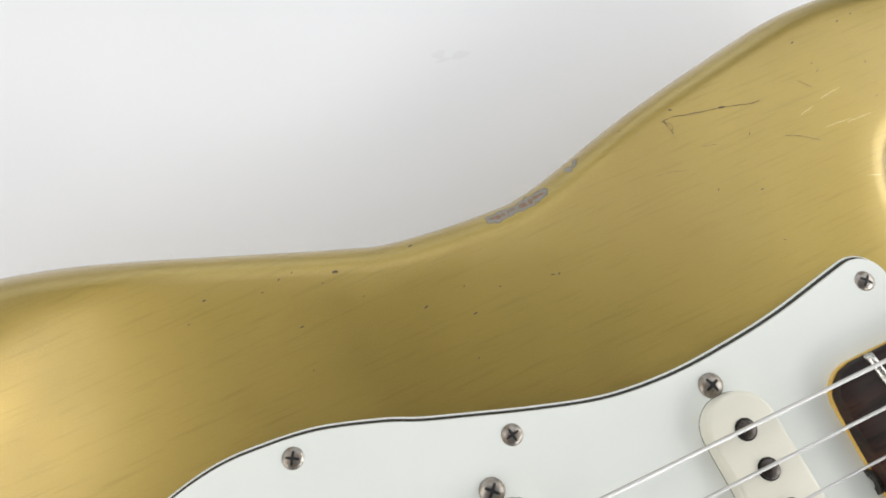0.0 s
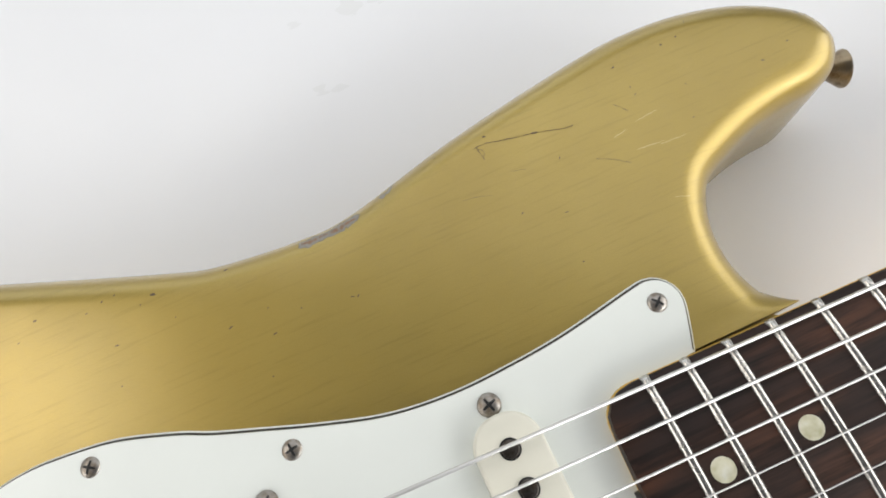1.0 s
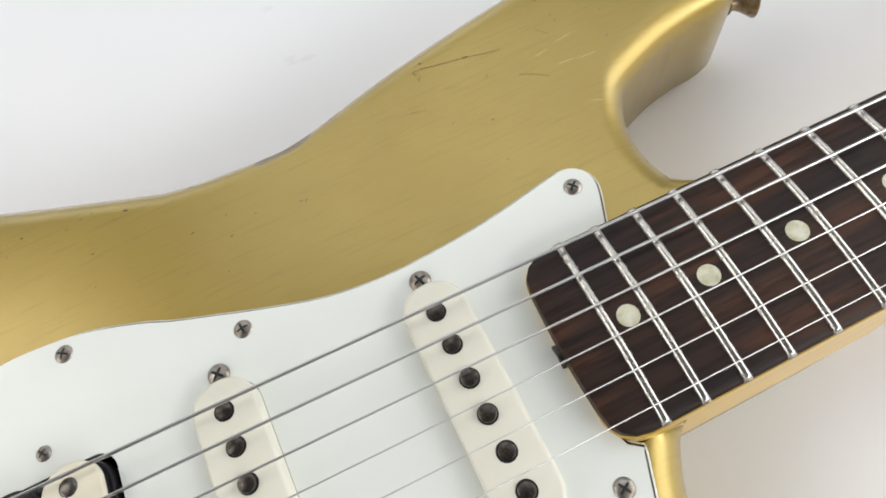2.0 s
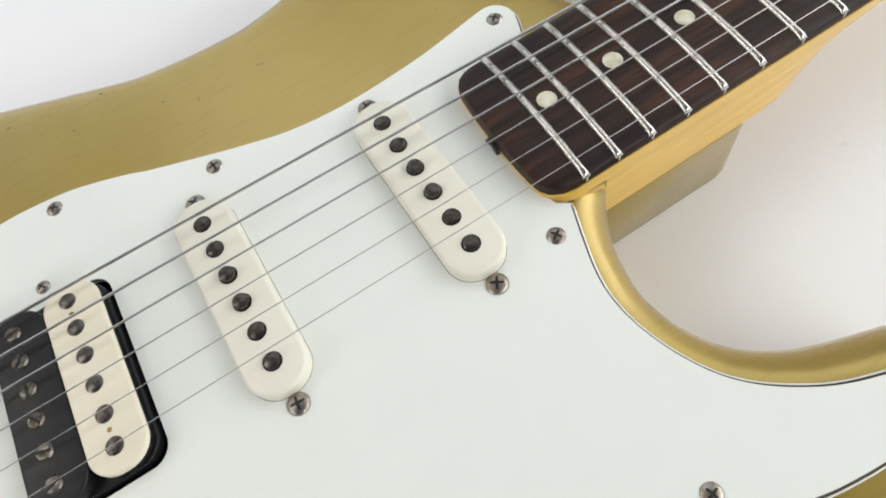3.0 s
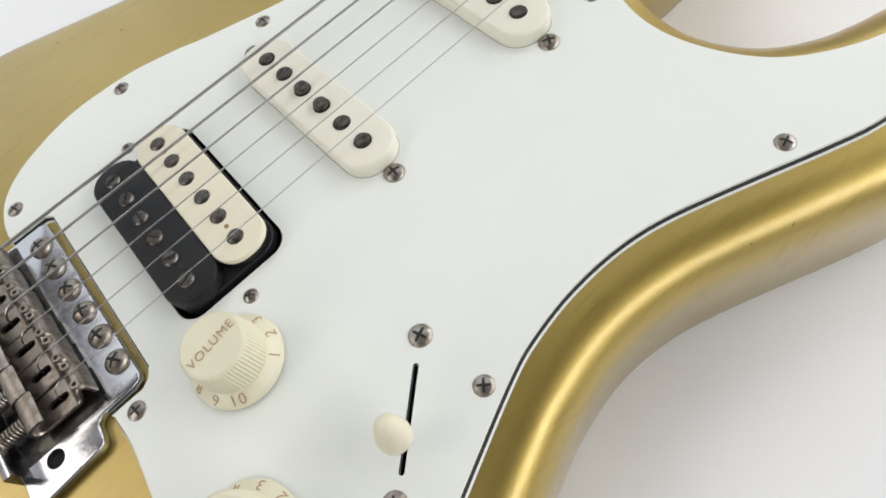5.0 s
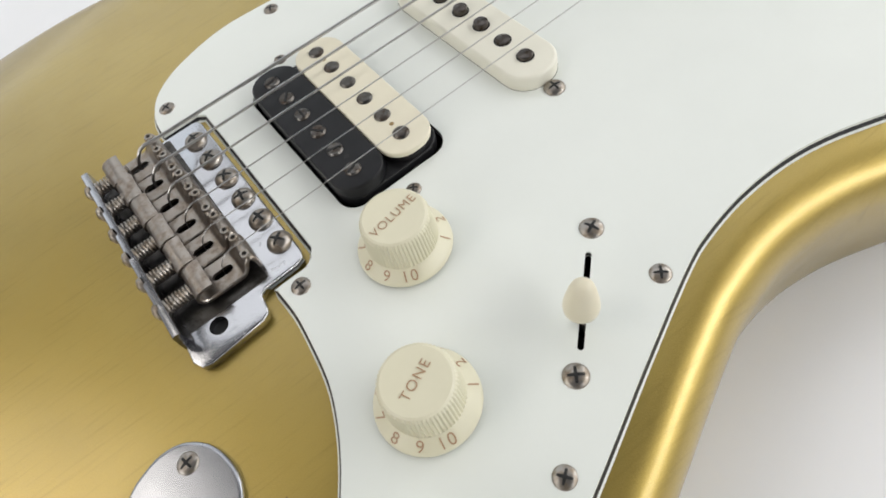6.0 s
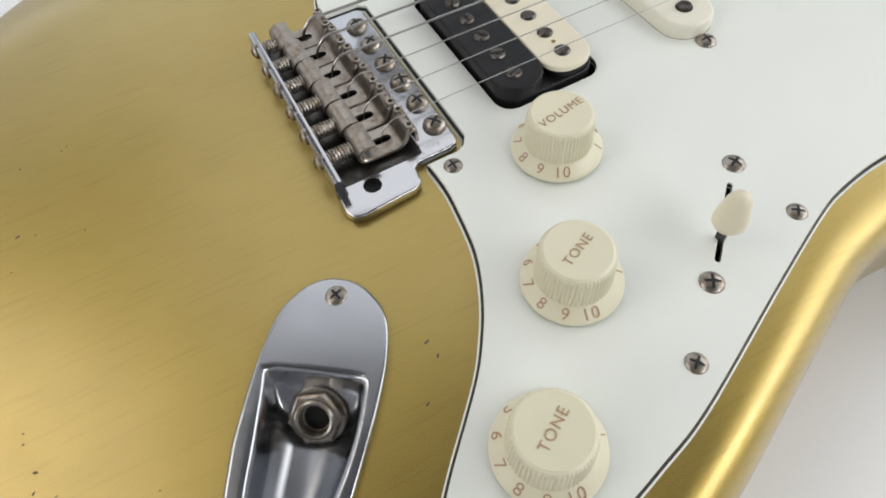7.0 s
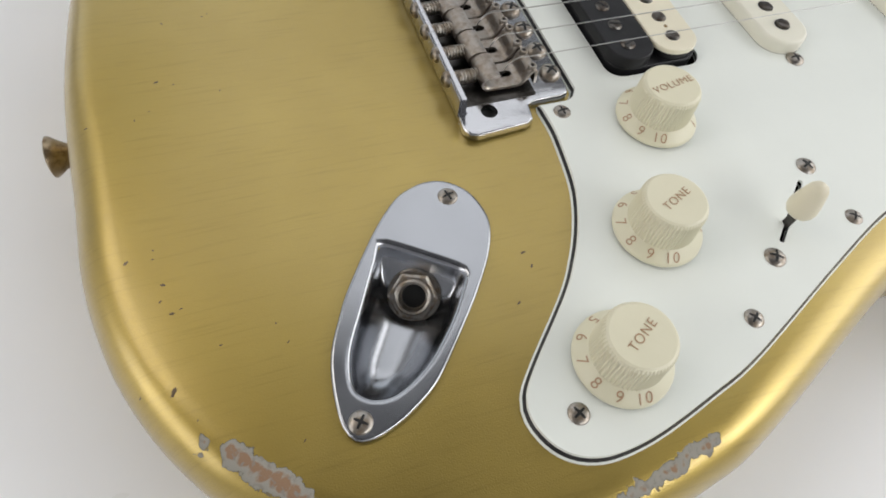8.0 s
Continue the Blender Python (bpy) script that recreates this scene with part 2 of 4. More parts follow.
def bridge_rings(bm, a, b):
    for i in range(len(a)):
        j = (i + 1) % len(a)
        bm.faces.new((a[i], a[j], b[j], b[i]))


def cap(bm, rings):
    """A flat face with holes over rings of verts."""
    flat = [[Vector((v.co.x, v.co.y, 0)) for v in r] for r in rings]
    every = [v for r in rings for v in r]
    for tri in tessellate_polygon(flat):
        try:
            bm.faces.new([every[i] for i in tri])
        except ValueError:
            pass


def stack(bm, levels, holes=(), bottom=True):
    """A solid from a stack of (line, z) levels; holes go straight through the top level and down to the first."""
    rings = [ring(bm, line, z) for line, z in levels]
    for a, b in zip(rings, rings[1:]):
        bridge_rings(bm, a, b)
    low, high = [], []
    for h in holes:
        low.append(ring(bm, h, levels[0][1]))
        high.append(ring(bm, h, levels[-1][1]))
        bridge_rings(bm, low[-1], high[-1])
    cap(bm, [rings[-1]] + high)
    if bottom:
        cap(bm, [rings[0]] + low)


def soft_slab(line, z0, z1, r, holes=()):
    """A slab with a rounded upper edge, mm."""
    bm = bmesh.new()
    levels = [(line, z0), (line, z1 - r)]
    for q in (25, 50, 70, 90):
        a = radians(q)
        levels.append((inset(line, r * (1 - math.cos(a))), z1 - r + r * math.sin(a)))
    stack(bm, levels, holes)
    return bm


def lathe(profile, seg=24, bm=None, m=None):
    """A turned solid from (radius, height) pairs in mm, round z."""
    bm = bm or bmesh.new()
    m = m or Matrix()
    rows = []
    for r, h in profile:
        if r < 1e-6:
            rows.append([bm.verts.new(m @ Vector((0, 0, h * MM)))])
        else:
            rows.append([bm.verts.new(m @ Vector((r * MM * math.cos(2 * math.pi * k / seg), r * MM * math.sin(2 * math.pi * k / seg), h * MM))) for k in range(seg)])
    for a, b in zip(rows, rows[1:]):
        for k in range(seg):
            j = (k + 1) % seg
            if len(a) == 1 and len(b) > 1:
                bm.faces.new((a[0], b[k], b[j]))
            elif len(b) == 1 and len(a) > 1:
                bm.faces.new((a[k], a[j], b[0]))
            elif len(a) > 1:
                bm.faces.new((a[k], a[j], b[j], b[k]))
    return bm


def tube(points, r, seg=8, bm=None):
    """A round wire along points in mm."""
    bm = bm or bmesh.new()
    p = [Vector(q) * MM for q in points]
    rows, side = [], None
    for i, q in enumerate(p):
        t = (p[min(i + 1, len(p) - 1)] - p[max(i - 1, 0)]).normalized()
        side = (side - t * side.dot(t)).normalized() if side else t.orthogonal().normalized()
        up = t.cross(side)
        rows.append([bm.verts.new(q + r * MM * (math.cos(2 * math.pi * k / seg) * side + math.sin(2 * math.pi * k / seg) * up)) for k in range(seg)])
    for a, b in zip(rows, rows[1:]):
        bridge_rings(bm, a, b)
    bm.faces.new(rows[0][::-1])
    bm.faces.new(rows[-1])
    return bm


def box(bm, x0, x1, y0, y1, z0, z1):
    v = [bm.verts.new((x * MM, y * MM, z * MM)) for z in (z0, z1) for y in (y0, y1) for x in (x0, x1)]
    for f in ((0, 1, 3, 2), (4, 6, 7, 5), (0, 4, 5, 1), (2, 3, 7, 6), (0, 2, 6, 4), (1, 5, 7, 3)):
        bm.faces.new([v[k] for k in f])


def screw_mesh(name, radius, height, mat):
    """An oval screw head with a dark cross cut into it, on z = 0."""
    bm = bmesh.new()
    dome = lambda x, y: height * math.sqrt(max(0.0, 1 - 0.97 * (x * x + y * y) / radius**2))
    lathe([(0, dome(0, 0))] + [(radius * u, dome(radius * u, 0)) for u in (0.2, 0.4, 0.6, 0.75, 0.88, 0.96, 1.0)] + [(radius, -0.8)], 28, bm)
    a, b = 0.13 * radius, 0.62 * radius
    m = (a + b) / 2
    half = [(a, a), (m, a * 0.9), (b, a * 0.7)]
    top = lambda x, y: bm.verts.new((x * MM, y * MM, (dome(x, y) + 0.09) * MM))
    bm.faces.new([top(x, y) for x, y in ((-a, -a), (a, -a), (a, a), (-a, a))]).material_index = 1
    for c, s in ((1, 0), (0, 1), (-1, 0), (0, -1)):
        for (u0, w0), (u1, w1) in zip(half, half[1:]):
            bm.faces.new([top(u * c - w * s, u * s + w * c) for u, w in ((u0, -w0), (u1, -w1), (u1, w1), (u0, w0))]).material_index = 1
    me = finish(bm, name, mat, 40)
    me.materials.append(DARK)
    return me


def lettering(text, size):
    """The mesh of a word, centred, in metres, with a little body."""
    data = bpy.data.curves.new("lettering", "FONT")
    data.body, data.size, data.align_x, data.align_y, data.extrude, data.offset = text, size * MM, "CENTER", "CENTER", 0.00004, -0.00003
    data.space_character = 1.14
    ob = new("lettering", data)
    bpy.context.view_layer.update()
    me = bpy.data.meshes.new_from_object(ob.evaluated_get(bpy.context.evaluated_depsgraph_get()))
    bpy.data.objects.remove(ob)
    bpy.data.curves.remove(data)
    me.materials.clear()
    me.materials.append(INK)
    return me


# ---- the setting ----
def slab_thing(name, x0, x1, y0, y1, z0, z1, mat, label, category):
    bm = bmesh.new()
    box(bm, x0, x1, y0, y1, z0, z1)
    return tagged(part(name, bm, mat, None), label, category, kind="structure")


slab_thing("table_top", -1100, 1300, -900, 1000, -35, -5, TABLE, "smooth white table surface with faint grey scuffs", "table top")
slab_thing("floor", -2200, 2400, -2200, 2200, -800, -750, WALL, "plain pale floor below the table", "floor")
slab_thing("ceiling", -2200, 2400, -2200, 2200, 1900, 1950, CEILING, "unseen plain ceiling, kept dark for the reflections below", "ceiling")
slab_thing("wall_north", -2200, 2400, 2200, 2250, -800, 1950, WALL, "plain white wall", "wall")
slab_thing("wall_south", -2200, 2400, -2250, -2200, -800, 1950, WALL, "plain white wall", "wall")
slab_thing("wall_west", -2250, -2200, -2250, 2250, -800, 1950, WALL, "plain white wall", "wall")
slab_thing("wall_east", 2400, 2450, -2250, 2250, -800, 1950, WALL, "plain white wall", "wall")


# ---- the guitar ----
guitar = tagged(new("electric_guitar"), "worn gold electric guitar with white pickguard lying on a white table", "electric guitar")
guitar.matrix_basis = Matrix()
HOME[guitar] = Matrix()
TOP, BOTTOM = 45.0, -5.0
GUARD = 47.3

# the body's outer edge, from the neck's bass side round to its treble side
HORN_EDGE = [(243, 28.6), (238.5, 36), (235.7, 46), (236.3, 57), (240, 66.5), (246.3, 73.7), (264, 81), (278, 84), (290, 85.2), (299, 88.8), (304.6, 96.3), (304.3, 104.5), (299.5, 113), (285, 122.8), (266, 128.7), (245, 130.3)]
BASS_EDGE = [(223, 128), (178, 119.5), (139, 109.3), (122, 108.3), (95, 111.2), (79, 116.2), (45, 129.3), (3, 145.6), (-25, 153), (-52, 155.5), (-78, 150.5), (-102, 137), (-122, 116.5), (-136, 91), (-143.5, 62), (-149.3, 12)]
END_EDGE = [(-149, -35), (-148.8, -55.3), (-146.4, -73.5), (-141.8, -90.8), (-133.7, -108.5), (-122, -125.2), (-105.6, -140.3), (-84, -151), (-60, -157.5), (-35, -158.8), (-10, -155.5), (11, -149.5), (67, -125.5), (84, -120), (100, -117.5), (117, -118.5)]
TREBLE_EDGE = [(136, -123.5), (183, -141), (202, -145.8), (219, -146.5), (236, -141.5), (249, -131), (254.3, -119), (252, -110.6), (245, -105.4), (217, -96.6), (206, -91.4), (197, -84), (191, -73.6), (188.6, -61.6), (190, -50.5), (193, -41), (199.5, -29.2)]
EDGE = HORN_EDGE + BASS_EDGE + END_EDGE + TREBLE_EDGE
rim = spline(EDGE, closed=False, step=2.5)
soft = np.minimum(1.0, np.minimum(np.arange(len(rim)) / 3.0, (np.arange(len(rim))[::-1] + 1.6) / 3.0))
pocket = np.array([(199.5, -28.6), (178, -28.4), (178, 28.4), (242, 28.4)])
outline = np.vstack([rim, pocket])
fuller = 10.0 + 2.5 * np.clip((60 - outline[:, 1]) / 80, 0, 1)
soft = np.r_[soft, np.zeros(4)] * fuller + 0.02


def fall(x, y):
    """How far the forearm contour lies below the flat top, mm."""
    d = (x - 60) * -0.277 + (y - 122) * 0.961
    return 11.0 * (max(0.0, d - 16) / 50) ** 1.5


def rim_ring(bm, far, z):
    line = inset(outline, soft * far)
    drop = [fall(x, y) if top else 0.0 for (x, y), top in zip(line, [z(10.0) > 22] * len(line))]
    return ring(bm, line, [z(r) - d for r, d in zip(soft, drop)]), line


def inside(x, y, poly):
    hit = False
    for (ax, ay), (bx, by) in zip(poly, np.roll(poly, -1, 0)):
        if (ay > y) != (by > y) and x < (bx - ax) * (y - ay) / (by - ay) + ax:
            hit = not hit
    return hit


def filled(bm, edge, line, heights, holes=()):
    """Fills a rim with a fine flat or bent sheet."""
    grid = [(x, y) for x in np.arange(-146, 305, 7.0) for y in np.arange(-156, 157, 7.0)]
    k = len(line)
    pts = [Vector(p) for p in line]
    far = np.array(line)
    keep = [Vector(p) for p in grid if np.hypot(far[:, 0] - p[0], far[:, 1] - p[1]).min() > 3.0]
    edges, every = [(i, (i + 1) % k) for i in range(k)], pts + keep
    for h in holes:
        b = len(every)
        every += [Vector(p) for p in h]
        edges += [(b + i, b + (i + 1) % len(h)) for i in range(len(h))]
    co, _, faces, origin, _, _ = delaunay_2d_cdt(every, edges, [list(range(k))], 1, 1e-5)
    made = []
    for p, o in zip(co, origin):
        first = min(o) if len(o) else k
        made.append(edge[first] if first < k else bm.verts.new((p.x * MM, p.y * MM, heights(p.x, p.y) * MM)))
    for f in faces:
        cx, cy = sum(co[i].x for i in f) / len(f), sum(co[i].y for i in f) / len(f)
        if any(inside(cx, cy, h) for h in holes):
            continue
        try:
            bm.faces.new([made[i] for i in f])
        except ValueError:
            pass


CAVITIES = [rounded(17.5, 59, -34, 36, 6, 4), turned(rounded(33, 66, -97, -91.5, 2, 3), 49.4, -94.4, 41.7), np.array([(-71, -71.5), (-52, -85), (-52, -89), (-60, -99.5), (-70, -110), (-79, -115), (-84.5, -115.5), (-89, -113), (-90.3, -108), (-88, -99), (-81, -87)])]


def build_body():
    bm = bmesh.new()
    rings = []
    for q in (90, 70, 50, 30, 12):
        a = radians(q)
        rings.append(rim_ring(bm, 1 - math.cos(a), lambda r, a=a: BOTTOM + 0.8 * r * (1 - math.sin(a))))
    for q in (0, 12, 24, 36, 48, 60, 70, 80, 90):
        a = radians(q)
        rings.append(rim_ring(bm, 1 - math.cos(a), lambda r, a=a: TOP - r * (1 - math.sin(a))))
    for (a, _), (b, _) in zip(rings, rings[1:]):
        bridge_rings(bm, a, b)
    filled(bm, *rings[-1], lambda x, y: TOP - fall(x, y), CAVITIES)
    cap(bm, [rings[0][0]])
    return part("body", bm, GOLD, guitar, "gold metallic lacquered body with worn edges", 60)


body = build_body()
bm = bmesh.new()
heel = np.array([(170, -30.9), (200, -30.7), (252, -29.9), (256, -29.0), (258, -26.5), (259, -15), (258, 5), (254, 18), (248, 25.5), (241, 29.5), (170, 29.5)])
stack(bm, [(inset(heel, 1.6), -5), (inset(heel, 0.5), -4.2), (heel, -2.5), (heel, 28.2), (inset(heel, 0.6), 28.9)])
part("neck_heel", bm, GOLD, body)


# pickguard: three plies with a slanted edge
RIM = [(209.4, 27.3), (212.4, 35), (214.6, 41.8), (214, 46.3), (211.3, 49.6), (207.5, 51), (202, 50.4), (181, 46.8), (164, 45.2), (146, 44.7), (128, 46.6), (110.7, 51.5), (92.6, 57.8), (81, 62), (72.5, 65.7), (56, 71), (41, 73), (30, 73.2), (18, 71), (5, 66.2), (-4.3, 59), (-8.8, 50.2), (-9.8, 43), (-9.6, 39.3)]
LOW = [(-9.4, -36.4), (-9, -46.4), (-9.8, -55), (-11.7, -67), (-14.2, -75), (-18.1, -83.4), (-23, -91.4), (-29.9, -100.4), (-45.8, -116.6), (-51, -123.2), (-52.1, -129), (-50, -135.3), (-46, -139.8), (-40.2, -142.4), (-33, -143), (-21.5, -141.5), (-4.3, -137), (13, -131.5), (50, -115.2), (74, -105.1), (85, -101.9), (99, -100), (114, -100.2), (128, -102.7), (145, -108.6), (172, -119.2), (185, -123.7), (197.5, -125.6), (209, -126), (219, -124.8), (228.5, -122), (234, -118.8), (235.6, -116.6), (233.4, -114.9), (212.5, -108.6), (201, -102.8), (191, -94.9), (184.5, -85.7), (179.8, -73.5), (178, -61.4), (179.6, -49.2), (186.3, -29.4)]
guard_line = np.vstack([spline(RIM, False, 2.0), [(3.0, 39.2), (5.0, 37.5), (5.0, -32.6), (3.2, -35.2), (1.0, -36.4)], spline(LOW, False, 2.0), [(183, -27), (180, -18), (179.4, 0), (180, 18), (184, 25.5)]])
guard_line = inset(guard_line, 0.7)
HB_HOLE = rounded(19.8, 56.6, -31.6, 33.4, 6)
along = math.degrees(math.atan2(-85.8 + 103.0, 59.0 - 39.7))
SLOT = turned(rounded(49.4 - 13.4, 49.4 + 13.4, -94.4 - 0.8, -94.4 + 0.8, 0.75, 4), 49.4, -94.4, along)


def ply(z0, z1, grow0, grow1):
    bm = bmesh.new()
    stack(bm, [(inset(guard_line, -grow0), z0), (inset(guard_line, -grow1), z1)], [HB_HOLE[::-1], SLOT[::-1]])
    return bm


guard = part("pickguard", ply(46.55, GUARD, 0.2, 0.0), WHITE_PLY, guitar, "glossy white three-ply pickguard")
part("black_ply", ply(45.6, 46.546, 0.9, 0.2), BLACK_PLY, guard, "thin black middle ply")
part("lower_ply", ply(44.9, 45.596, 1.5, 0.9), WHITE_PLY, guard, "thin white lower ply")
for line in (rounded(16, 60, -36, 38, 6, 4), turned(rounded(31, 68, -99, -89.5, 2, 3), 49.4, -94.4, along)):
    bm = bmesh.new()
    rows = [ring(bm, line, z) for z in (44.6, 26.0)]
    bridge_rings(bm, *rows)
    cap(bm, [rows[1]])
    part("cavity", bm, DARK, body, "dark routed cavity")

GUARD_SCREW = screw_mesh("screw", 2.9, 1.25, NICKEL)
SMALL_SCREW = screw_mesh("screw", 2.3, 1.2, NICKEL)
SWITCH_SCREW = screw_mesh("screw", 3.3, 1.5, NICKEL)
for x, y, turn in [(207.2, 43.8, 40), (100.7, 48.6, 10), (48.3, 66.8, 60), (-3.1, 51.0, 20), (-3, -41.2, 5), (176.2, -36, 30), (224.4, -117.2, 70), (166.5, -110.8, 15), (67.6, -101.7, 50), (17, -122, 35), (-40.2, -131.2, 25)]:
    place("screw", GUARD_SCREW, guard, pose(x * MM, y * MM, (GUARD - 0.35) * MM, 0, 0, turn))
for x, y, turn in [(64.8, -80.9, 20), (34.3, -107.2, 55)]:
    place("screw", SWITCH_SCREW, guard, pose(x * MM, y * MM, (GUARD - 0.35) * MM, 0, 0, turn))


# single-coil pickups


def single_coil(x, y, turn, poles):
    line = turned(rounded(x - 9.3, x + 9.3, y - 35.2, y + 35.2, 8.6, 10), x, y, turn)
    ob = part("single_coil_pickup", soft_slab(line, 46.5, 52.4, 1.3), COVER, guitar, "aged white plastic pickup cover", 50)
    gap = inset(line, -0.12)
    bm = bmesh.new()
    stack(bm, [(gap, GUARD - 0.5), (gap, GUARD + 0.03)])
    part("opening_gap", bm, DARK, ob)
    for k in range(6):
        c, s = math.cos(radians(turn)), math.sin(radians(turn))
        off = (2.5 - k) * 10.35
        px, py = x - off * s, y + off * c
        place("hole_ring", HOLE_MESH, ob, Matrix.Translation((px * MM, py * MM, 52.42 * MM)))
        place("pole_piece", POLE_MESH, ob, Matrix.Translation((px * MM, py * MM, poles[k] * MM)), "")
    for e in (1, -1):
        off = 38.3 * e
        c, s = math.cos(radians(turn)), math.sin(radians(turn))
        place("screw", SWITCH_SCREW, ob, pose((x - off * s) * MM, (y + off * c) * MM, (GUARD - 0.1) * MM, 0, 0, 20 + 25 * e + x))
    return ob


POLE_MESH = finish(lathe([(0, 0), (2.0, 0), (2.3, -0.15), (2.42, -0.5), (2.42, -4.0)], 24), "pole_piece", POLE)
HOLE_MESH = finish(lathe([(2.3, -0.02), (2.3, 0.03), (2.85, 0.03), (2.85, -0.02)], 24), "hole_ring", DARK)
single_coil(153.9, -0.6, 0.7, [53.2, 53.4, 54.0, 54.0, 52.9, 53.2])
single_coil(90.9, 0.5, 1.2, [53.0, 53.4, 54.2, 54.2, 53.0, 53.4])

# humbucker with a cream and a black coil
hb = part("humbucker_pickup", soft_slab(rounded(21, 55.5, -30.2, 32.0, 7), 44.9, 49.0, 0.6), BLACK, guitar, "humbucker with one cream and one black coil")
part("coil_winding", soft_slab(rounded(38.4, 54.4, -29.7, 31.7, 7.2, 10), 48.9, 51.7, 0.1), BLACK, hb, "black taped coil under the cream top")
part("cream_coil", soft_slab(rounded(37.9, 54.9, -30.2, 32.2, 7.6, 10), 51.7, 53.4, 0.6), CREAM, hb, "cream plastic coil", 50)
part("black_coil", soft_slab(rounded(20.8, 37.7, -30.4, 32.0, 7.6, 10), 49.1, 53.2, 0.7), BLACK, hb, "black plastic coil", 50)
SLUG = finish(lathe([(0, 0.8), (1.75, 0.8), (1.95, 0.72), (2.55, 0.25), (2.6, 0), (2.6, -2)], 24), "slug", SLUG_STEEL)
bm = lathe([(0, 0.5), (1.0, 0.9), (2.1, 0.75), (2.55, 0.2), (2.6, -1.5)], 24)
HB_SCREW = finish(bm, "pole_screw", SLUG_STEEL)
DRIVE = bmesh.new()
box(DRIVE, -2.1, 2.1, -0.35, 0.35, 0.7, 0.98)
DRIVE = finish(DRIVE, "slot", DARK)
PIN = finish(lathe([(0, 0.05), (0.75, 0.05), (0.75, -0.4)], 12), "pin_hole", BRASS)
DARK_PIN = finish(lathe([(0, 0.05), (0.85, 0.05), (0.85, -0.4)], 12), "pin_hole", DARK)
for k in range(6):
    y = 26.0 - k * 9.75
    place("slug", SLUG, hb, Matrix.Translation((46.0 * MM, y * MM, 53.3 * MM)))
    place("pole_screw", HB_SCREW, hb, pose(28.3 * MM, (y - 0.4) * MM, 53.1 * MM))
    place("screw_slot", DRIVE, hb, pose(28.3 * MM, (y - 0.4) * MM, 53.1 * MM, 0, 0, 37 * k + 15))
for x, y in ((46, 21.2), (46, -17.9), (29.5, 21), (29.5, -18)):
    place("pin_hole", PIN if x > 40 else DARK_PIN, hb, Matrix.Translation((x * MM, y * MM, (53.4 if x > 40 else 53.2) * MM)))
for x, y in ((37.3, 40.4), (38.4, -37.4)):
    place("screw", SMALL_SCREW, hb, pose(x * MM, y * MM, (GUARD - 0.2) * MM, 0, 0, y))


# neck: maple with a rosewood board
def half_width(x):
    return 28.1 - (x - 180) * (28.1 - 21.3) / 460


def arch(y):
    return 54.6 - y * y / 368.0


END = 641.0


def heel_end(y, w):
    """Where the neck ends above the pickups: a shallow bow with round corners."""
    u = abs(y) / w
    bow = 178.6 + 1.6 * u * u
    return bow + (9.0 * (1 - math.sqrt(max(0.0, 1 - ((u - 0.72) / 0.28) ** 2))) if u > 0.72 else 0.0)


def board_surface():
    """The board: rows across, from the bowed end to the nut."""
    bm = bmesh.new()
    us = np.r_[-1.0, -0.97, -0.9, np.linspace(-0.8, 0.8, 13), 0.9, 0.97, 1.0]
    tops, lows = [], []
    for s in np.r_[0, 0.004, 0.012, 0.03, 0.06, np.linspace(0.1, 1, 30)]:
        top, low = [], []
        for u in us:
            e = heel_end(abs(u) * 28.1, 28.1)
            x = e + (END - e) * s
            w = half_width(x)
            y = u * (w - 0.35)
            z = arch(y) - (0.7 if abs(u) == 1 else 0.12 if abs(u) > 0.96 else 0) - (0.6 if s == 0 else 0.08 if s < 0.005 else 0)
            top.append(bm.verts.new((x * MM, y * MM, z * MM)))
            low.append(bm.verts.new((x * MM, y * MM, 49.0 * MM)))
        tops.append(top)
        lows.append(low)
    for g in (tops, lows):
        for a, b in zip(g, g[1:]):
            for k in range(len(us) - 1):
                bm.faces.new((a[k], a[k + 1], b[k + 1], b[k]))
    for k in range(len(us) - 1):
        for r in (0, -1):
            bm.faces.new((tops[r][k], tops[r][k + 1], lows[r][k + 1], lows[r][k]))
    for k in (0, -1):
        for i in range(len(tops) - 1):
            bm.faces.new((tops[i][k], tops[i + 1][k], lows[i + 1][k], lows[i][k]))
    return bm


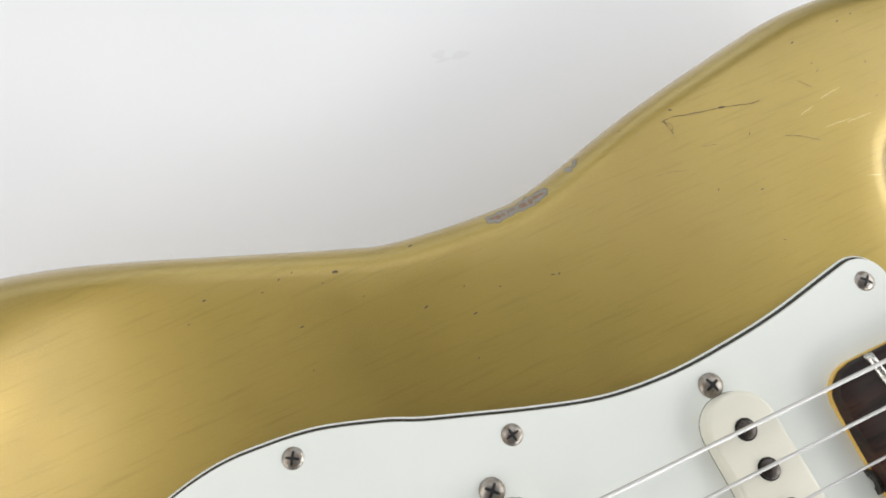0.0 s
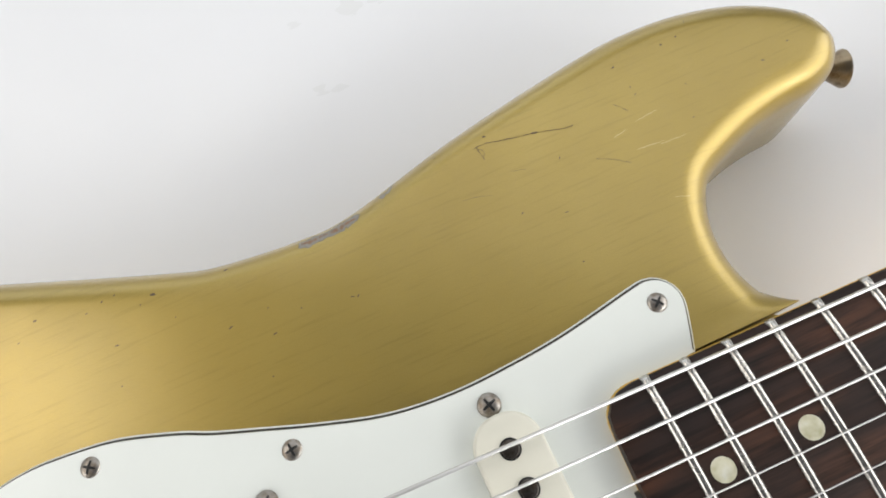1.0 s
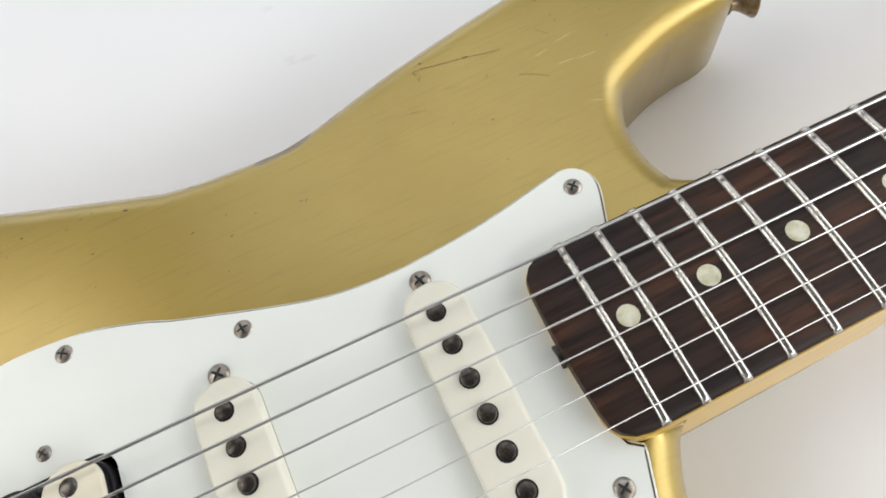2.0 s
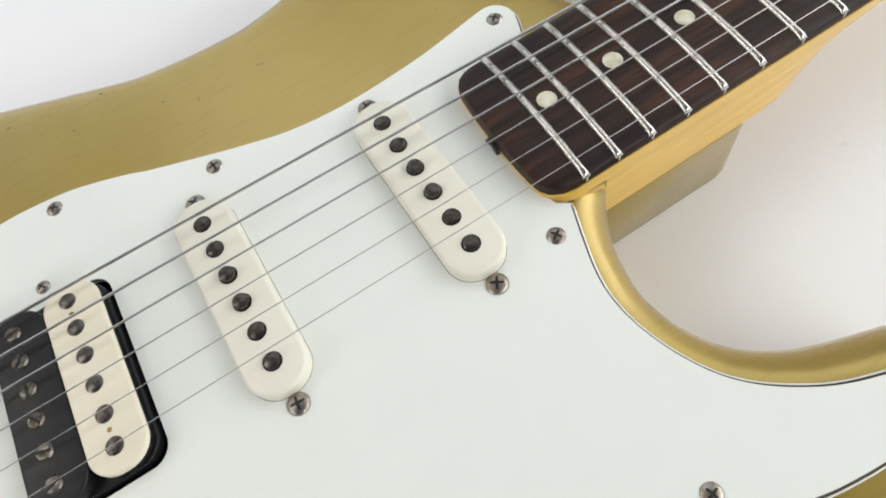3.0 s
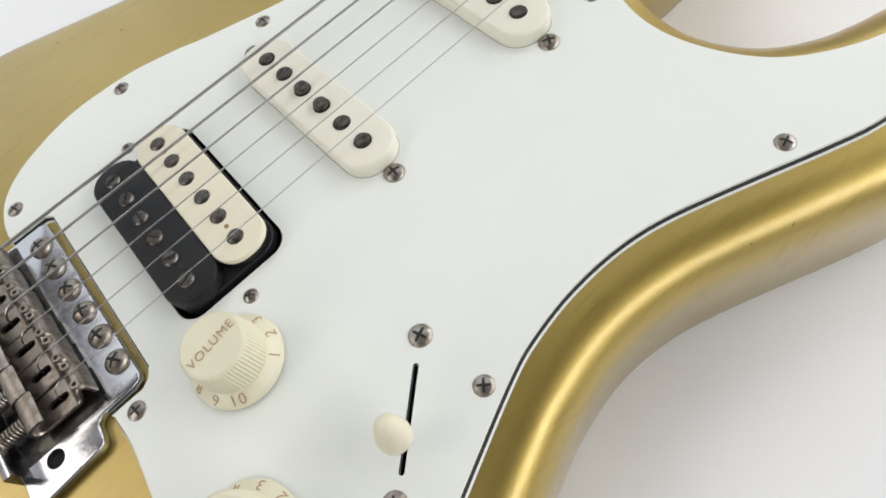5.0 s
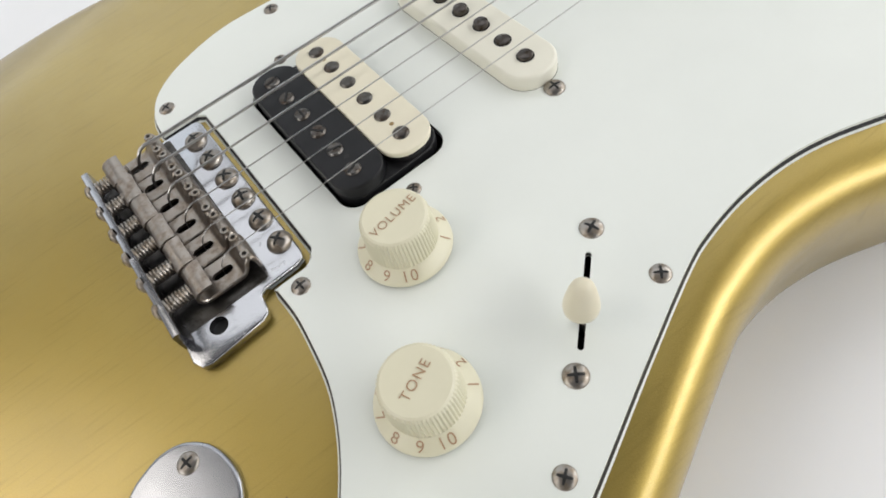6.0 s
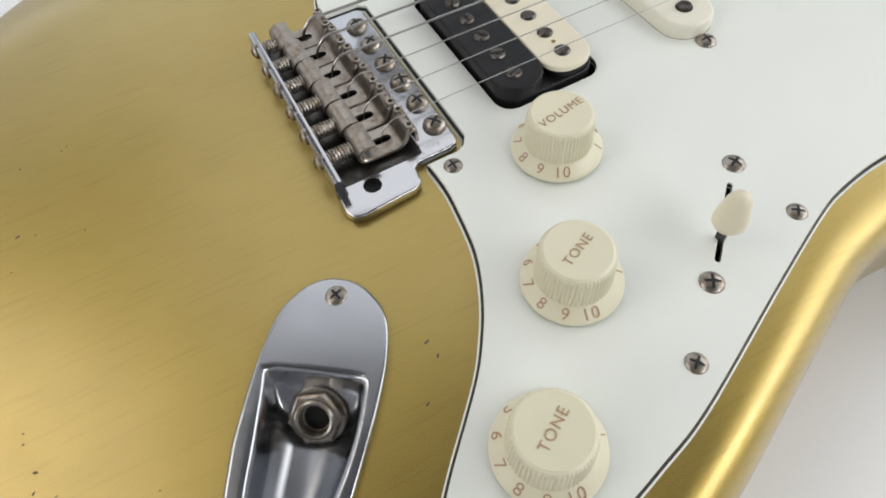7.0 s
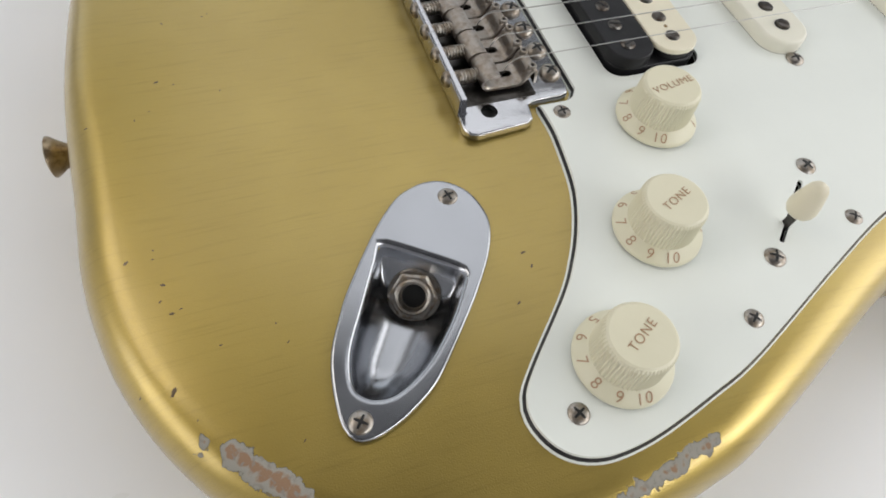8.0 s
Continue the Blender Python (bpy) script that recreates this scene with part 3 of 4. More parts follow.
def build_neck():
    bm = bmesh.new()
    # plan outline for the heel, then a loft with a rounded back
    sections = []
    for x in list(np.linspace(178.6, 190, 14)) + list(np.linspace(195, 262, 8)) + list(np.linspace(268, 330, 10)) + [400, 500, END]:
        w = half_width(x)
        if x < 190:
            lo, hi = 0.0, w
            for _ in range(30):
                mid = (lo + hi) / 2
                lo, hi = (mid, hi) if heel_end(mid, w) < x else (lo, mid)
            w = max(lo, 0.3)
        s = min(1.0, max(0.0, (x - 262) / 60))
        s = s * s * (3 - 2 * s)
        low = 29.05 + s * 2.5
        row = []
        for k in range(25):
            a = math.pi * k / 24
            c, q = math.cos(a), math.sin(a)
            side = 1 if k < 12 else -1
            j = min(k, 24 - k)
            flat = (side * w, 48.9 - (48.4 - low) * j / 8) if j <= 8 else (side * (w - 0.5) * (12 - j) / 3, low)
            bow = (w * math.copysign(abs(c) ** (2 / 2.3), c), 48.9 - (48.9 - low) * q ** (2 / 2.3))
            y, z = (f + (g - f) * s for f, g in zip(flat, bow))
            if side < 0:
                y -= 3.0 * min(1.0, (x - 178) / 12) * (48.9 - z) / (48.9 - low) * (1 - s)
            row.append(bm.verts.new((x * MM, y * MM, z * MM)))
        sections.append(row)
    for a, b in zip(sections, sections[1:]):
        for k in range(24):
            bm.faces.new((a[k], a[k + 1], b[k + 1], b[k]))
        bm.faces.new((a[-1], a[0], b[0], b[-1]))
    bm.faces.new(sections[0])
    bm.faces.new(sections[-1])
    return part("neck", bm, MAPLE, guitar, "amber-tinted maple neck", 40)


neck = build_neck()
part("fretboard", board_surface(), ROSEWOOD, neck, "dark streaked rosewood fretboard", 50)
fret_x = lambda k: 648.0 * 2 ** (-k / 12)


def fret(x, k):
    """A bent crown wire across the board with filed ends."""
    bm = bmesh.new()
    w = half_width(x) - 0.1
    rows = []
    for y, f in [(-w, 0.15), (-w + 0.5, 0.75), (-w + 1.2, 1.0)] + [(v, 1.0) for v in np.linspace(-w + 3, w - 3, 12)] + [(w - 1.2, 1.0), (w - 0.5, 0.75), (w, 0.15)]:
        rows.append([bm.verts.new(((x + 1.3 * math.cos(a)) * MM, y * MM, (arch(y) - 0.35 + 1.35 * f * math.sin(a)) * MM)) for a in np.linspace(0, math.pi, 8)])
    for a, b in zip(rows, rows[1:]):
        for j in range(7):
            bm.faces.new((a[j], a[j + 1], b[j + 1], b[j]))
    bm.faces.new(rows[0])
    bm.faces.new(rows[-1])
    for side in (-1, 1):
        y0, y1 = sorted((side * (w - 0.6), side * (w + 0.12)))
        box(bm, x - 0.35, x + 0.35, y0, y1, arch(w) - 2.2, arch(w) - 0.3)
    return part("fret", bm, FRET, neck, "", 50)


for k in range(1, 22):
    fret(fret_x(k), k)
DOT = finish(lathe([(0, 0.06), (3.1, 0.06), (3.2, -0.5)], 28), "dot_inlay", PEARL)
for k in (3, 5, 7, 9, 12, 15, 17, 19, 21):
    for y in ((-13.0, 13.0) if k == 12 else (0.2,)):
        place("dot_inlay", DOT, neck, pose((fret_x(k) + fret_x(k - 1)) / 2 * MM, y * MM, arch(y) * MM, -math.degrees(y / 184)))
rod = lathe([(0, 0.2), (1.6, 0.2), (1.7, 0.9), (3.4, 0.9), (3.5, 0.4), (3.5, -1.5)], 20, None, pose(0.1784, 0.0, 0.0468, 0, -90, 0))
part("truss_rod_nut", rod, DARK_METAL, neck, "dark brass truss rod nut")


# bridge
BR = 47.9


def build_bridge():
    line = np.array([(2.9, 34.5), (2.2, 36.5), (0.6, 37.2), (-36, 37.2), (-36.2, -36), (-36.6, -41), (-35, -43.8), (-32.5, -44.6), (-16, -43.4), (-13.8, -42.2), (-13.2, -40), (-12.8, -36.4),
                     (-11, -35.2), (-0.6, -35.0), (1.9, -34.2), (2.9, -31.5)])
    hole = np.array([(-26.2 + 2.7 * math.cos(a), -36.2 + 2.7 * math.sin(a)) for a in np.linspace(0, 2 * math.pi, 21)[:-1]])
    return part("bridge", soft_slab(line, 45.4, BR, 0.6, [hole[::-1]]), CHROME, guitar, "worn chrome tremolo bridge with bent steel saddles", 50)


bridge = build_bridge()
part("arm_hole", lathe([(0, 0), (2.75, 0), (2.75, 0.3), (0, 0.3)], 20, None, Matrix.Translation((-26.2 * MM, -36.2 * MM, 45.2 * MM))), DARK, bridge)
bm = bmesh.new()
profile = [(-33.0, BR - 0.3), (-33.9, BR + 0.9), (-34.0, BR + 6.0), (-34.3, BR + 6.4), (-36.1, BR + 6.4), (-36.5, BR + 6.0), (-36.6, BR - 0.5), (-36.0, BR - 1.8)]
a, b = [[bm.verts.new((x * MM, y * MM, z * MM)) for x, z in profile] for y in (36.5, -35.5)]
bridge_rings(bm, a, b)
bm.faces.new(a)
bm.faces.new(b[::-1])
part("rear_flange", bm, CHROME, bridge, "bent chrome rear edge", 50)
# thin sheet on the bridge plate under the saddles, darker than the chrome
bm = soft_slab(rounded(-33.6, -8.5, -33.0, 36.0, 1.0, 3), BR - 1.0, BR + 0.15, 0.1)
part("inner_plate", bm, DARK_METAL, bridge, "dark base plate under the saddles")
BRIDGE_SCREW = screw_mesh("screw", 3.7, 2.5, NICKEL)
for k in range(6):
    place("screw", BRIDGE_SCREW, bridge, pose((-2.0 + 0.32 * k) * MM, (28.4 - 10.7 * k) * MM, (BR - 0.1) * MM, 0, 0, 23 * k + 12))

SPAN = 5.25


def saddle_mesh():
    """A saddle bent from one sheet: rolled tail, flat floor with a rounded slot, rolled front ridge."""
    bm = bmesh.new()
    t = 1.15
    tail = [(-2.4, 0.95), (-3.2, 1.25), (-4.8, 1.3), (-6.0, 0.95), (-6.8, 0.2), (-6.95, -0.8), (-6.5, -1.8), (-5.6, -2.45), (-4.4, -2.6)]
    floor = [(x, -2.6) for x in (-3.2, -2.2, -1.9, -1.4, -0.6, 0.8, 2.2, 3.2, 3.9, 4.3, 4.45, 4.9)]
    front = [(5.6, -2.35), (6.3, -1.7), (7.0, -0.5), (7.5, 0.7), (8.1, 1.6), (8.9, 2.15), (9.8, 2.15), (10.6, 1.6), (11.1, 0.6), (11.25, -0.8), (11.3, -3.4)]
    p = np.array(tail + floor + front)
    d = np.gradient(p, axis=0)
    d /= np.linalg.norm(d, axis=1)[:, None]
    lower = p + np.stack([d[:, 1], -d[:, 0]], 1) * t
    slot_mid, slot_half, slot_wide = 1.25, 3.2, 1.3

    def gap(x, z):
        """Half the slot's width at a place along the saddle."""
        over = abs(x - slot_mid) - (slot_half - slot_wide)
        if z > -2.5 or over >= slot_wide:
            return 0.0
        return slot_wide * math.sqrt(1 - (max(0.0, over) / slot_wide) ** 2)

    rows = []
    for (x, z), (lx, lz) in zip(p, lower):
        g = gap(x, z)
        line = [(-SPAN, -0.35), (-SPAN + 0.4, 0), (-2.6, 0), (-max(g, 0.02), 0), (max(g, 0.02), 0), (2.6, 0), (SPAN - 0.4, 0), (SPAN, -0.35)]
        nx, nz = (x - lx) / t, (z - lz) / t
        top = [bm.verts.new(((x + nx * e) * MM, y * MM, (z + nz * e) * MM)) for y, e in line]
        low = [bm.verts.new((lx * MM, y * MM, lz * MM)) for y, e in line]
        rows.append((top, low, g > 0))
    for (ta, la, ga), (tb, lb, gb) in zip(rows, rows[1:]):
        for j in range(7):
            if j == 3 and (ga or gb):
                continue
            bm.faces.new((ta[j], ta[j + 1], tb[j + 1], tb[j]))
            bm.faces.new((la[j], la[j + 1], lb[j + 1], lb[j]))
        for j in (0, 7):
            bm.faces.new((ta[j], tb[j], lb[j], la[j]))
        if ga or gb:
            for j in (3, 4):
                bm.faces.new((ta[j], tb[j], lb[j], la[j]))
    for top, low, _ in (rows[0], rows[-1]):
        for j in range(7):
            bm.faces.new((top[j], top[j + 1], low[j + 1], low[j]))
    return finish(bm, "saddle", SADDLE, 40)


SADDLE_MESH = saddle_mesh()
helix = [(a / (2 * math.pi), 2.0 * math.cos(a), 2.0 * math.sin(a)) for a in np.linspace(0, 2 * math.pi * 7.5, 120)]
SPRING = finish(tube(helix, 0.36, 6), "spring", NICKEL)
ROD = finish(tube([(-2, 0, 0), (12, 0, 0)], 1.3, 10), "adjusting_screw", NICKEL)
HEAD = screw_mesh("adjusting_head", 2.5, 1.5, NICKEL)
GRUB = finish(lathe([(0, -0.9), (0.62, -0.9), (0.7, 0.75), (1.25, 0.75), (1.4, 0.5), (1.4, -1.5)], 14), "grub_screw", NICKEL)
GRUB_HOLE = finish(lathe([(0, 0.3), (0.66, 0.3), (0.66, -0.6)], 10), "grub_hole", DARK)
BREAK = []
for k in range(6):
    y = 29.6 - 10.75 * k
    x = -18.6 + (-3.4, -2.7, -2.1, -1.4, -0.9, -0.2)[k]
    z = BR + 5.1 + (0, 0.3, 0.4, 0.4, 0.2, -0.1)[k]
    tilt = (0.5, -0.4, 0.3, -0.3, 0.4, -0.5)[k]
    place("saddle", SADDLE_MESH, bridge, pose(x * MM, y * MM, z * MM, tilt * 2, 0, tilt))
    place("spring", SPRING, bridge, pose(-34.2 * MM, y * MM, (z - 1.0) * MM))
    place("adjusting_screw", ROD, bridge, pose(-35.5 * MM, y * MM, (z - 0.7) * MM))
    place("adjusting_head", HEAD, bridge, pose(-36.6 * MM, y * MM, (z - 0.9) * MM, 0, -90, 0))
    for e in (3.5, -3.5):
        place("grub_screw", GRUB, bridge, pose((x + 9.2) * MM, (y + e) * MM, (z + 2.2) * MM))
        place("grub_hole", GRUB_HOLE, bridge, pose((x + 9.2) * MM, (y + e) * MM, (z + 2.2) * MM))
    BREAK.append((x + 9.2, y, z + 2.4))

# strings
GAUGE = [0.56, 0.46, 0.36, 0.22, 0.18, 0.15]
for k, (x, y, z) in enumerate(BREAK):
    g = GAUGE[k]
    nut = 14.4 - 6.92 * k
    y += 0.5
    line = [(x - 7.9, y, z - 8.0), (x - 7.6, y, z - 5.2), (x - 6.9, y, z - 3.0), (x - 5.7, y, z - 1.3), (x - 4.1, y, z - 0.2 + g), (x - 2.2, y, z + 0.35 + g), (x - 0.6, y, z + 0.15 + g), (x + 0.8, y, z + g)]
    line += [(x + (END - x) * s, y + (nut - y) * s, z + g + (56.6 - z) * s) for s in np.linspace(0.03, 1, 24)]
    part("string", tube(line, g, 8), STEEL, guitar, "wound steel string" if k < 3 else "thin plain steel string")
bm = bmesh.new()
box(bm, END - 0.5, END + 2.5, -21, 21, 48.8, 56.2)
part("nut", bm, COVER, neck, "plain white nut")


# knobs
def knob(x, y, text, turn, ten):
    ribs = 60
    bm = bmesh.new()
    base = pose(x * MM, y * MM, 0)
    z0 = GUARD + 0.7
    prof = [(12.9, z0), (13.1, z0 + 0.4), (13.0, z0 + 1.1), (12.4, z0 + 1.8), (10.4, z0 + 3.3), (9.75, z0 + 4.0)]
    lathe([(12.6, z0 - 0.1)] + prof + [(9.2, z0 + 4.2)], 60, bm, base)
    ob = part("control_knob", bm, KNOB, guitar, "aged cream plastic %s knob with worn gold numerals" % text.lower(), 50)
    bm = bmesh.new()
    rows = []
    for r, z in ((9.55, z0 + 3.6), (9.0, z0 + 12.9), (8.7, z0 + 13.8), (8.1, z0 + 14.2), (0.0, z0 + 14.15)):
        row = []
        for k in range(ribs * 2):
            a = math.pi * k / ribs
            rr = max(0.0, r + (0.34 if k % 2 and r > 8.75 else 0.0))
            row.append(bm.verts.new(((x + rr * math.cos(a)) * MM, (y + rr * math.sin(a)) * MM, z * MM)))
            if r == 0:
                break
        rows.append(row)
    for a, b in zip(rows[:-2], rows[1:-1]):
        bridge_rings(bm, a, b)
    for k in range(ribs * 2):
        bm.faces.new((rows[-2][k], rows[-2][(k + 1) % (ribs * 2)], rows[-1][0]))
    part("grip", bm, KNOB, ob, "ribbed grip", 25)
    place("word", lettering(text, 3.5), ob, pose(x * MM, y * MM, (z0 + 14.3) * MM, 0, 0, turn))
    for num in range(1, 11):
        a = radians(ten - (10 - num) * 31.5)
        r = 11.5
        lean = math.degrees(math.atan2(1.5, 2.0))
        m = pose((x + r * math.cos(a)) * MM, (y + r * math.sin(a)) * MM, (z0 + 2.58) * MM, 0, 0, math.degrees(a) + 90) @ pose(0, 0, 0, lean, 0, 0)
        place("numeral", lettering(str(num), 4.3), ob, m)
    return ob


knob(25.6, -51.1, "VOLUME", 9, -117)
knob(4.5, -89.4, "TONE", 23, -102)
knob(-23.8, -121.9, "TONE", 31, -94)

# pickup selector
bm = lathe([(0, 0), (2.6, 0.05), (4.0, 0.6), (4.8, 1.8), (5.0, 3.2), (4.75, 5.0), (4.25, 7.0), (3.7, 9.0), (3.2, 10.4), (2.4, 11.5), (1.3, 12.1), (0, 12.3)], 32, None, pose(44.4 * MM, -98.2 * MM, 52.9 * MM, -4, 6, 0) @ Matrix.Diagonal((0.87, 0.87, 1.0, 1.0)))
switch = part("selector_switch", bm, TIP, guitar, "cream switch tip on a slotted lever", 60)
bm = bmesh.new()
box(bm, 43.9, 44.5, -99.6, -97.0, 40.0, 53.8)
part("lever", bm, DARK_METAL, switch, "flat dark metal lever")

# jack plate with its scoop
FOOT = [(-48.3, -57.1), (-43.2, -61.5), (-40.7, -68), (-40.7, -75), (-44.5, -83.6), (-50, -91.5), (-56.6, -99.6), (-68.4, -112.7), (-76, -118), (-82.5, -121), (-88, -122.3), (-91.8, -121.4), (-93.8, -117.5), (-94, -111),
        (-93.2, -104), (-91.5, -98), (-88, -91), (-84, -84), (-75, -71.6), (-69, -64.5), (-63.4, -59.3), (-59, -57.2), (-54, -56)]
foot = spline(FOOT[::-1], True, 1.6)
MOUTH = [(-72.6, -73.6), (-70.5, -73.2), (-54.8, -84.6), (-53, -87), (-53.6, -89), (-60.3, -98.4), (-69.7, -108), (-78.3, -113), (-83.5, -113.6), (-87, -112), (-88.8, -108.4), (-87, -100), (-80.2, -87.7), (-74, -76.5)]
mouth = spline(MOUTH[::-1], True, 1.3)
head, foot_tip = np.array((-62.7, -79.6)), np.array((-85.8, -113.4))
axis = (foot_tip - head) / np.linalg.norm(foot_tip - head)
reach = float(np.linalg.norm(foot_tip - head))


def scoop(x, y, s):
    """Depth of the scoop, mm: a slanted flat wall at its head, a bowl that rises to the tip; s: how far in from the lip."""
    off = np.array((x, y)) - head
    along = float(np.dot(off, axis))
    u = max(0.0, min(1.0, along / reach))
    wall = 1.0 + 1.05 * max(0.0, along + 1.5)
    bowl = 13.0 * (1.0 - 0.25 * u) * math.sqrt(1 - (1 - s) ** 2)
    deep = -math.log(math.exp(-wall * 1.6) + math.exp(-(bowl + 0.4) * 1.6)) / 1.6
    return max(0.0, deep) * (1 - (1 - min(1.0, s / 0.15)) ** 2)


def build_jack():
    bm = bmesh.new()
    rings = [ring(bm, line, z) for line, z in ((foot, 44.95), (foot, 46.0), (inset(foot, 0.3), 46.4), (inset(foot, 0.8), 46.55), (inset(foot, 1.15), 46.55))]
    for a, b in zip(rings, rings[1:]):
        bridge_rings(bm, a, b)
    lips = [ring(bm, inset(mouth, -1.8), 46.55), ring(bm, inset(mouth, -1.45), 46.55), ring(bm, inset(mouth, -0.7), 46.4), ring(bm, inset(mouth, -0.1), 45.9)]
    for a, b in zip(lips, lips[1:]):
        bridge_rings(bm, a, b)
    cap(bm, [rings[-1], lips[0]])
    last = lips[-1]
    # the rings draw in towards a spine along the scoop, not towards one point
    spine = np.array([head + axis * min(max(float(np.dot(p - head, axis)), 0.3 * reach), 0.7 * reach) for p in mouth])
    for s in (0.03, 0.06, 0.1, 0.15, 0.2, 0.27, 0.35, 0.44, 0.54, 0.64, 0.74, 0.84, 0.93, 0.995):
        line = mouth + (spine - mouth) * s
        row = ring(bm, line, [45.6 - scoop(x, y, s) for x, y in line])
        bridge_rings(bm, last, row)
        last = row
    cap(bm, [last])
    return part("jack_plate", bm, HAZY, guitar, "chrome boat-shaped jack plate", 60)


jack = build_jack()
facing = Vector((-0.36, -0.53, 0.77)).to_track_quat("Z", "Y").to_matrix().to_4x4()
seat = Matrix.Translation((-65.9 * MM, -85.8 * MM, 37.2 * MM)) @ facing
part("washer", lathe([(3.2, -3.0), (7.0, -3.0), (7.4, 0.3), (7.1, 0.7), (3.2, 0.7)], 28, None, seat), NICKEL, jack, "thin nickel washer")
bm = bmesh.new()
rows = []
for r, z in ((6.6, 0.7), (7.0, 1.0), (7.0, 2.3), (6.3, 2.8), (4.1, 2.9)):
    rows.append([bm.verts.new(seat @ Vector((r * MM * math.cos(radians(60 * k + 12)), r * MM * math.sin(radians(60 * k + 12)), z * MM))) for k in range(6)])
for a, b in zip(rows, rows[1:]):
    bridge_rings(bm, a, b)
part("hex_nut", bm, NICKEL, jack, "nickel hexagon nut", 20)
part("jack_socket", lathe([(3.6, -3), (3.6, 2.6), (3.9, 3.5), (4.5, 3.7), (5.0, 3.3), (5.1, 0.5)], 28, None, seat), NICKEL, jack, "nickel socket sleeve")
part("socket_hole", lathe([(0, 0.2), (3.62, 0.2), (3.62, -2.5)], 20, None, seat), DARK, jack)
JACK_SCREW = screw_mesh("screw", 2.9, 1.1, NICKEL)
place("screw", JACK_SCREW, jack, pose(-49.2 * MM, -62.8 * MM, 46.4 * MM, 0, 0, 15))
place("screw", JACK_SCREW, jack, pose(-89.6 * MM, -117.8 * MM, 46.4 * MM, 0, 0, 50))

# strap buttons
BUTTON = [(0, 9.0), (3.0, 9.1), (5.9, 9.6), (6.7, 9.1), (6.6, 8.5), (5.2, 6.4), (3.6, 3.8), (3.0, 2.0), (3.2, 0.0), (4.2, -0.2)]
for x, y, z, turn in ((-149.6, 1.0, 21.0, 180.0), (305.6, 96.0, 22.0, -18.0)):
    part("strap_button", lathe(BUTTON, 28, None, pose(x * MM, y * MM, z * MM, 0, 0, turn) @ pose(0, 0, 0, 0, 90, 0)), BRONZE, guitar, "aged bronze-toned strap button", 40)


# ---- wear on the lacquer ----
skin = BVHTree.FromPolygons([body.matrix_world @ v.co + HOME[body].translation - body.matrix_world.translation for v in body.data.vertices], [tuple(p.vertices) for p in body.data.polygons])
dice = random.Random(7)


def on_skin(x, y):
    """The body's surface under a place in the plan, and its normal."""
    spot, normal, _, _ = skin.ray_cast(Vector((x * MM, y * MM, 0.2)), Vector((0, 0, -1)))
    return spot, normal


def scuff(x, y, long, wide, turn, mat):
    """A small ragged dent or chip that follows the surface."""
    bm = bmesh.new()
    k, rows = 10, []
    c, s = math.cos(radians(turn)), math.sin(radians(turn))
    if on_skin(x, y)[0] is None:
        return None
    for lift, grow in ((-0.05, 1.0), (0.05, 1.0), (0.07, 0.5)):
        row = []
        shape = random.Random(int(1000 * x + y))
        for j in range(k):
            a = 2 * math.pi * j / k
            r = grow * shape.uniform(0.65, 1.1)
            u, v = long * r * math.cos(a) / 2, wide * r * math.sin(a) / 2
            spot, normal = on_skin(x + u * c - v * s, y + u * s + v * c)
            if spot is None:
                bm.free()
                return None
            row.append(bm.verts.new(spot + normal * lift * MM))
        rows.append(row)
    for a, b in zip(rows, rows[1:]):
        bridge_rings(bm, a, b)
    bm.faces.new(rows[-1])
    return part("scuff", bm, mat, body)


def scratch(points, wide, mat):
    """A thin uneven scratch along points of the plan."""
    line = spline(points, False, 0.9)
    bm, shape, rows = bmesh.new(), random.Random(len(points)), []
    for i, (x, y) in enumerate(line):
        t = line[min(i + 1, len(line) - 1)] - line[max(i - 1, 0)]
        t /= np.linalg.norm(t)
        w = wide * shape.uniform(0.25, 1.0)
        x, y = x + shape.uniform(-0.15, 0.15), y + shape.uniform(-0.15, 0.15)
        row = []
        for e in (1, -1):
            spot, normal = on_skin(x - e * t[1] * w, y + e * t[0] * w)
            row.append(bm.verts.new(spot + normal * 0.05 * MM))
        rows.append(row)
    for a, b in zip(rows, rows[1:]):
        bm.faces.new((a[0], a[1], b[1], b[0]))
    return part("scratch", bm, mat, body, "fine dark scratch in the lacquer")


scratch([(181.6, 109.7), (185.5, 109.9), (190.9, 108.6), (200.7, 106.6)], 0.16, SCUFF)
scratch([(200.0, 106.8), (203, 106.0), (210.9, 103.7), (213, 104.0)], 0.14, SCUFF)
scratch([(182.4, 109.6), (184.2, 108.0), (183.6, 106.0)], 0.14, SCUFF)
scratch([(213.8, 90.6), (218.2, 88.1), (222.2, 85.0)], 0.16, SCUFF)
scratch([(171.8, 95.3), (176, 94.6), (180.5, 93.1)], 0.10, SCUFF)
scratch([(227.3, 104.8), (229.0, 102.4), (230.3, 100.7)], 0.14, SCUFF)
scratch([(182.6, 109.8), (183.0, 107.4), (183.3, 104.7)], 0.16, SCUFF)
scratch([(189.0, 97.9), (191, 97.4), (193.1, 96.6)], 0.12, SCUFF)
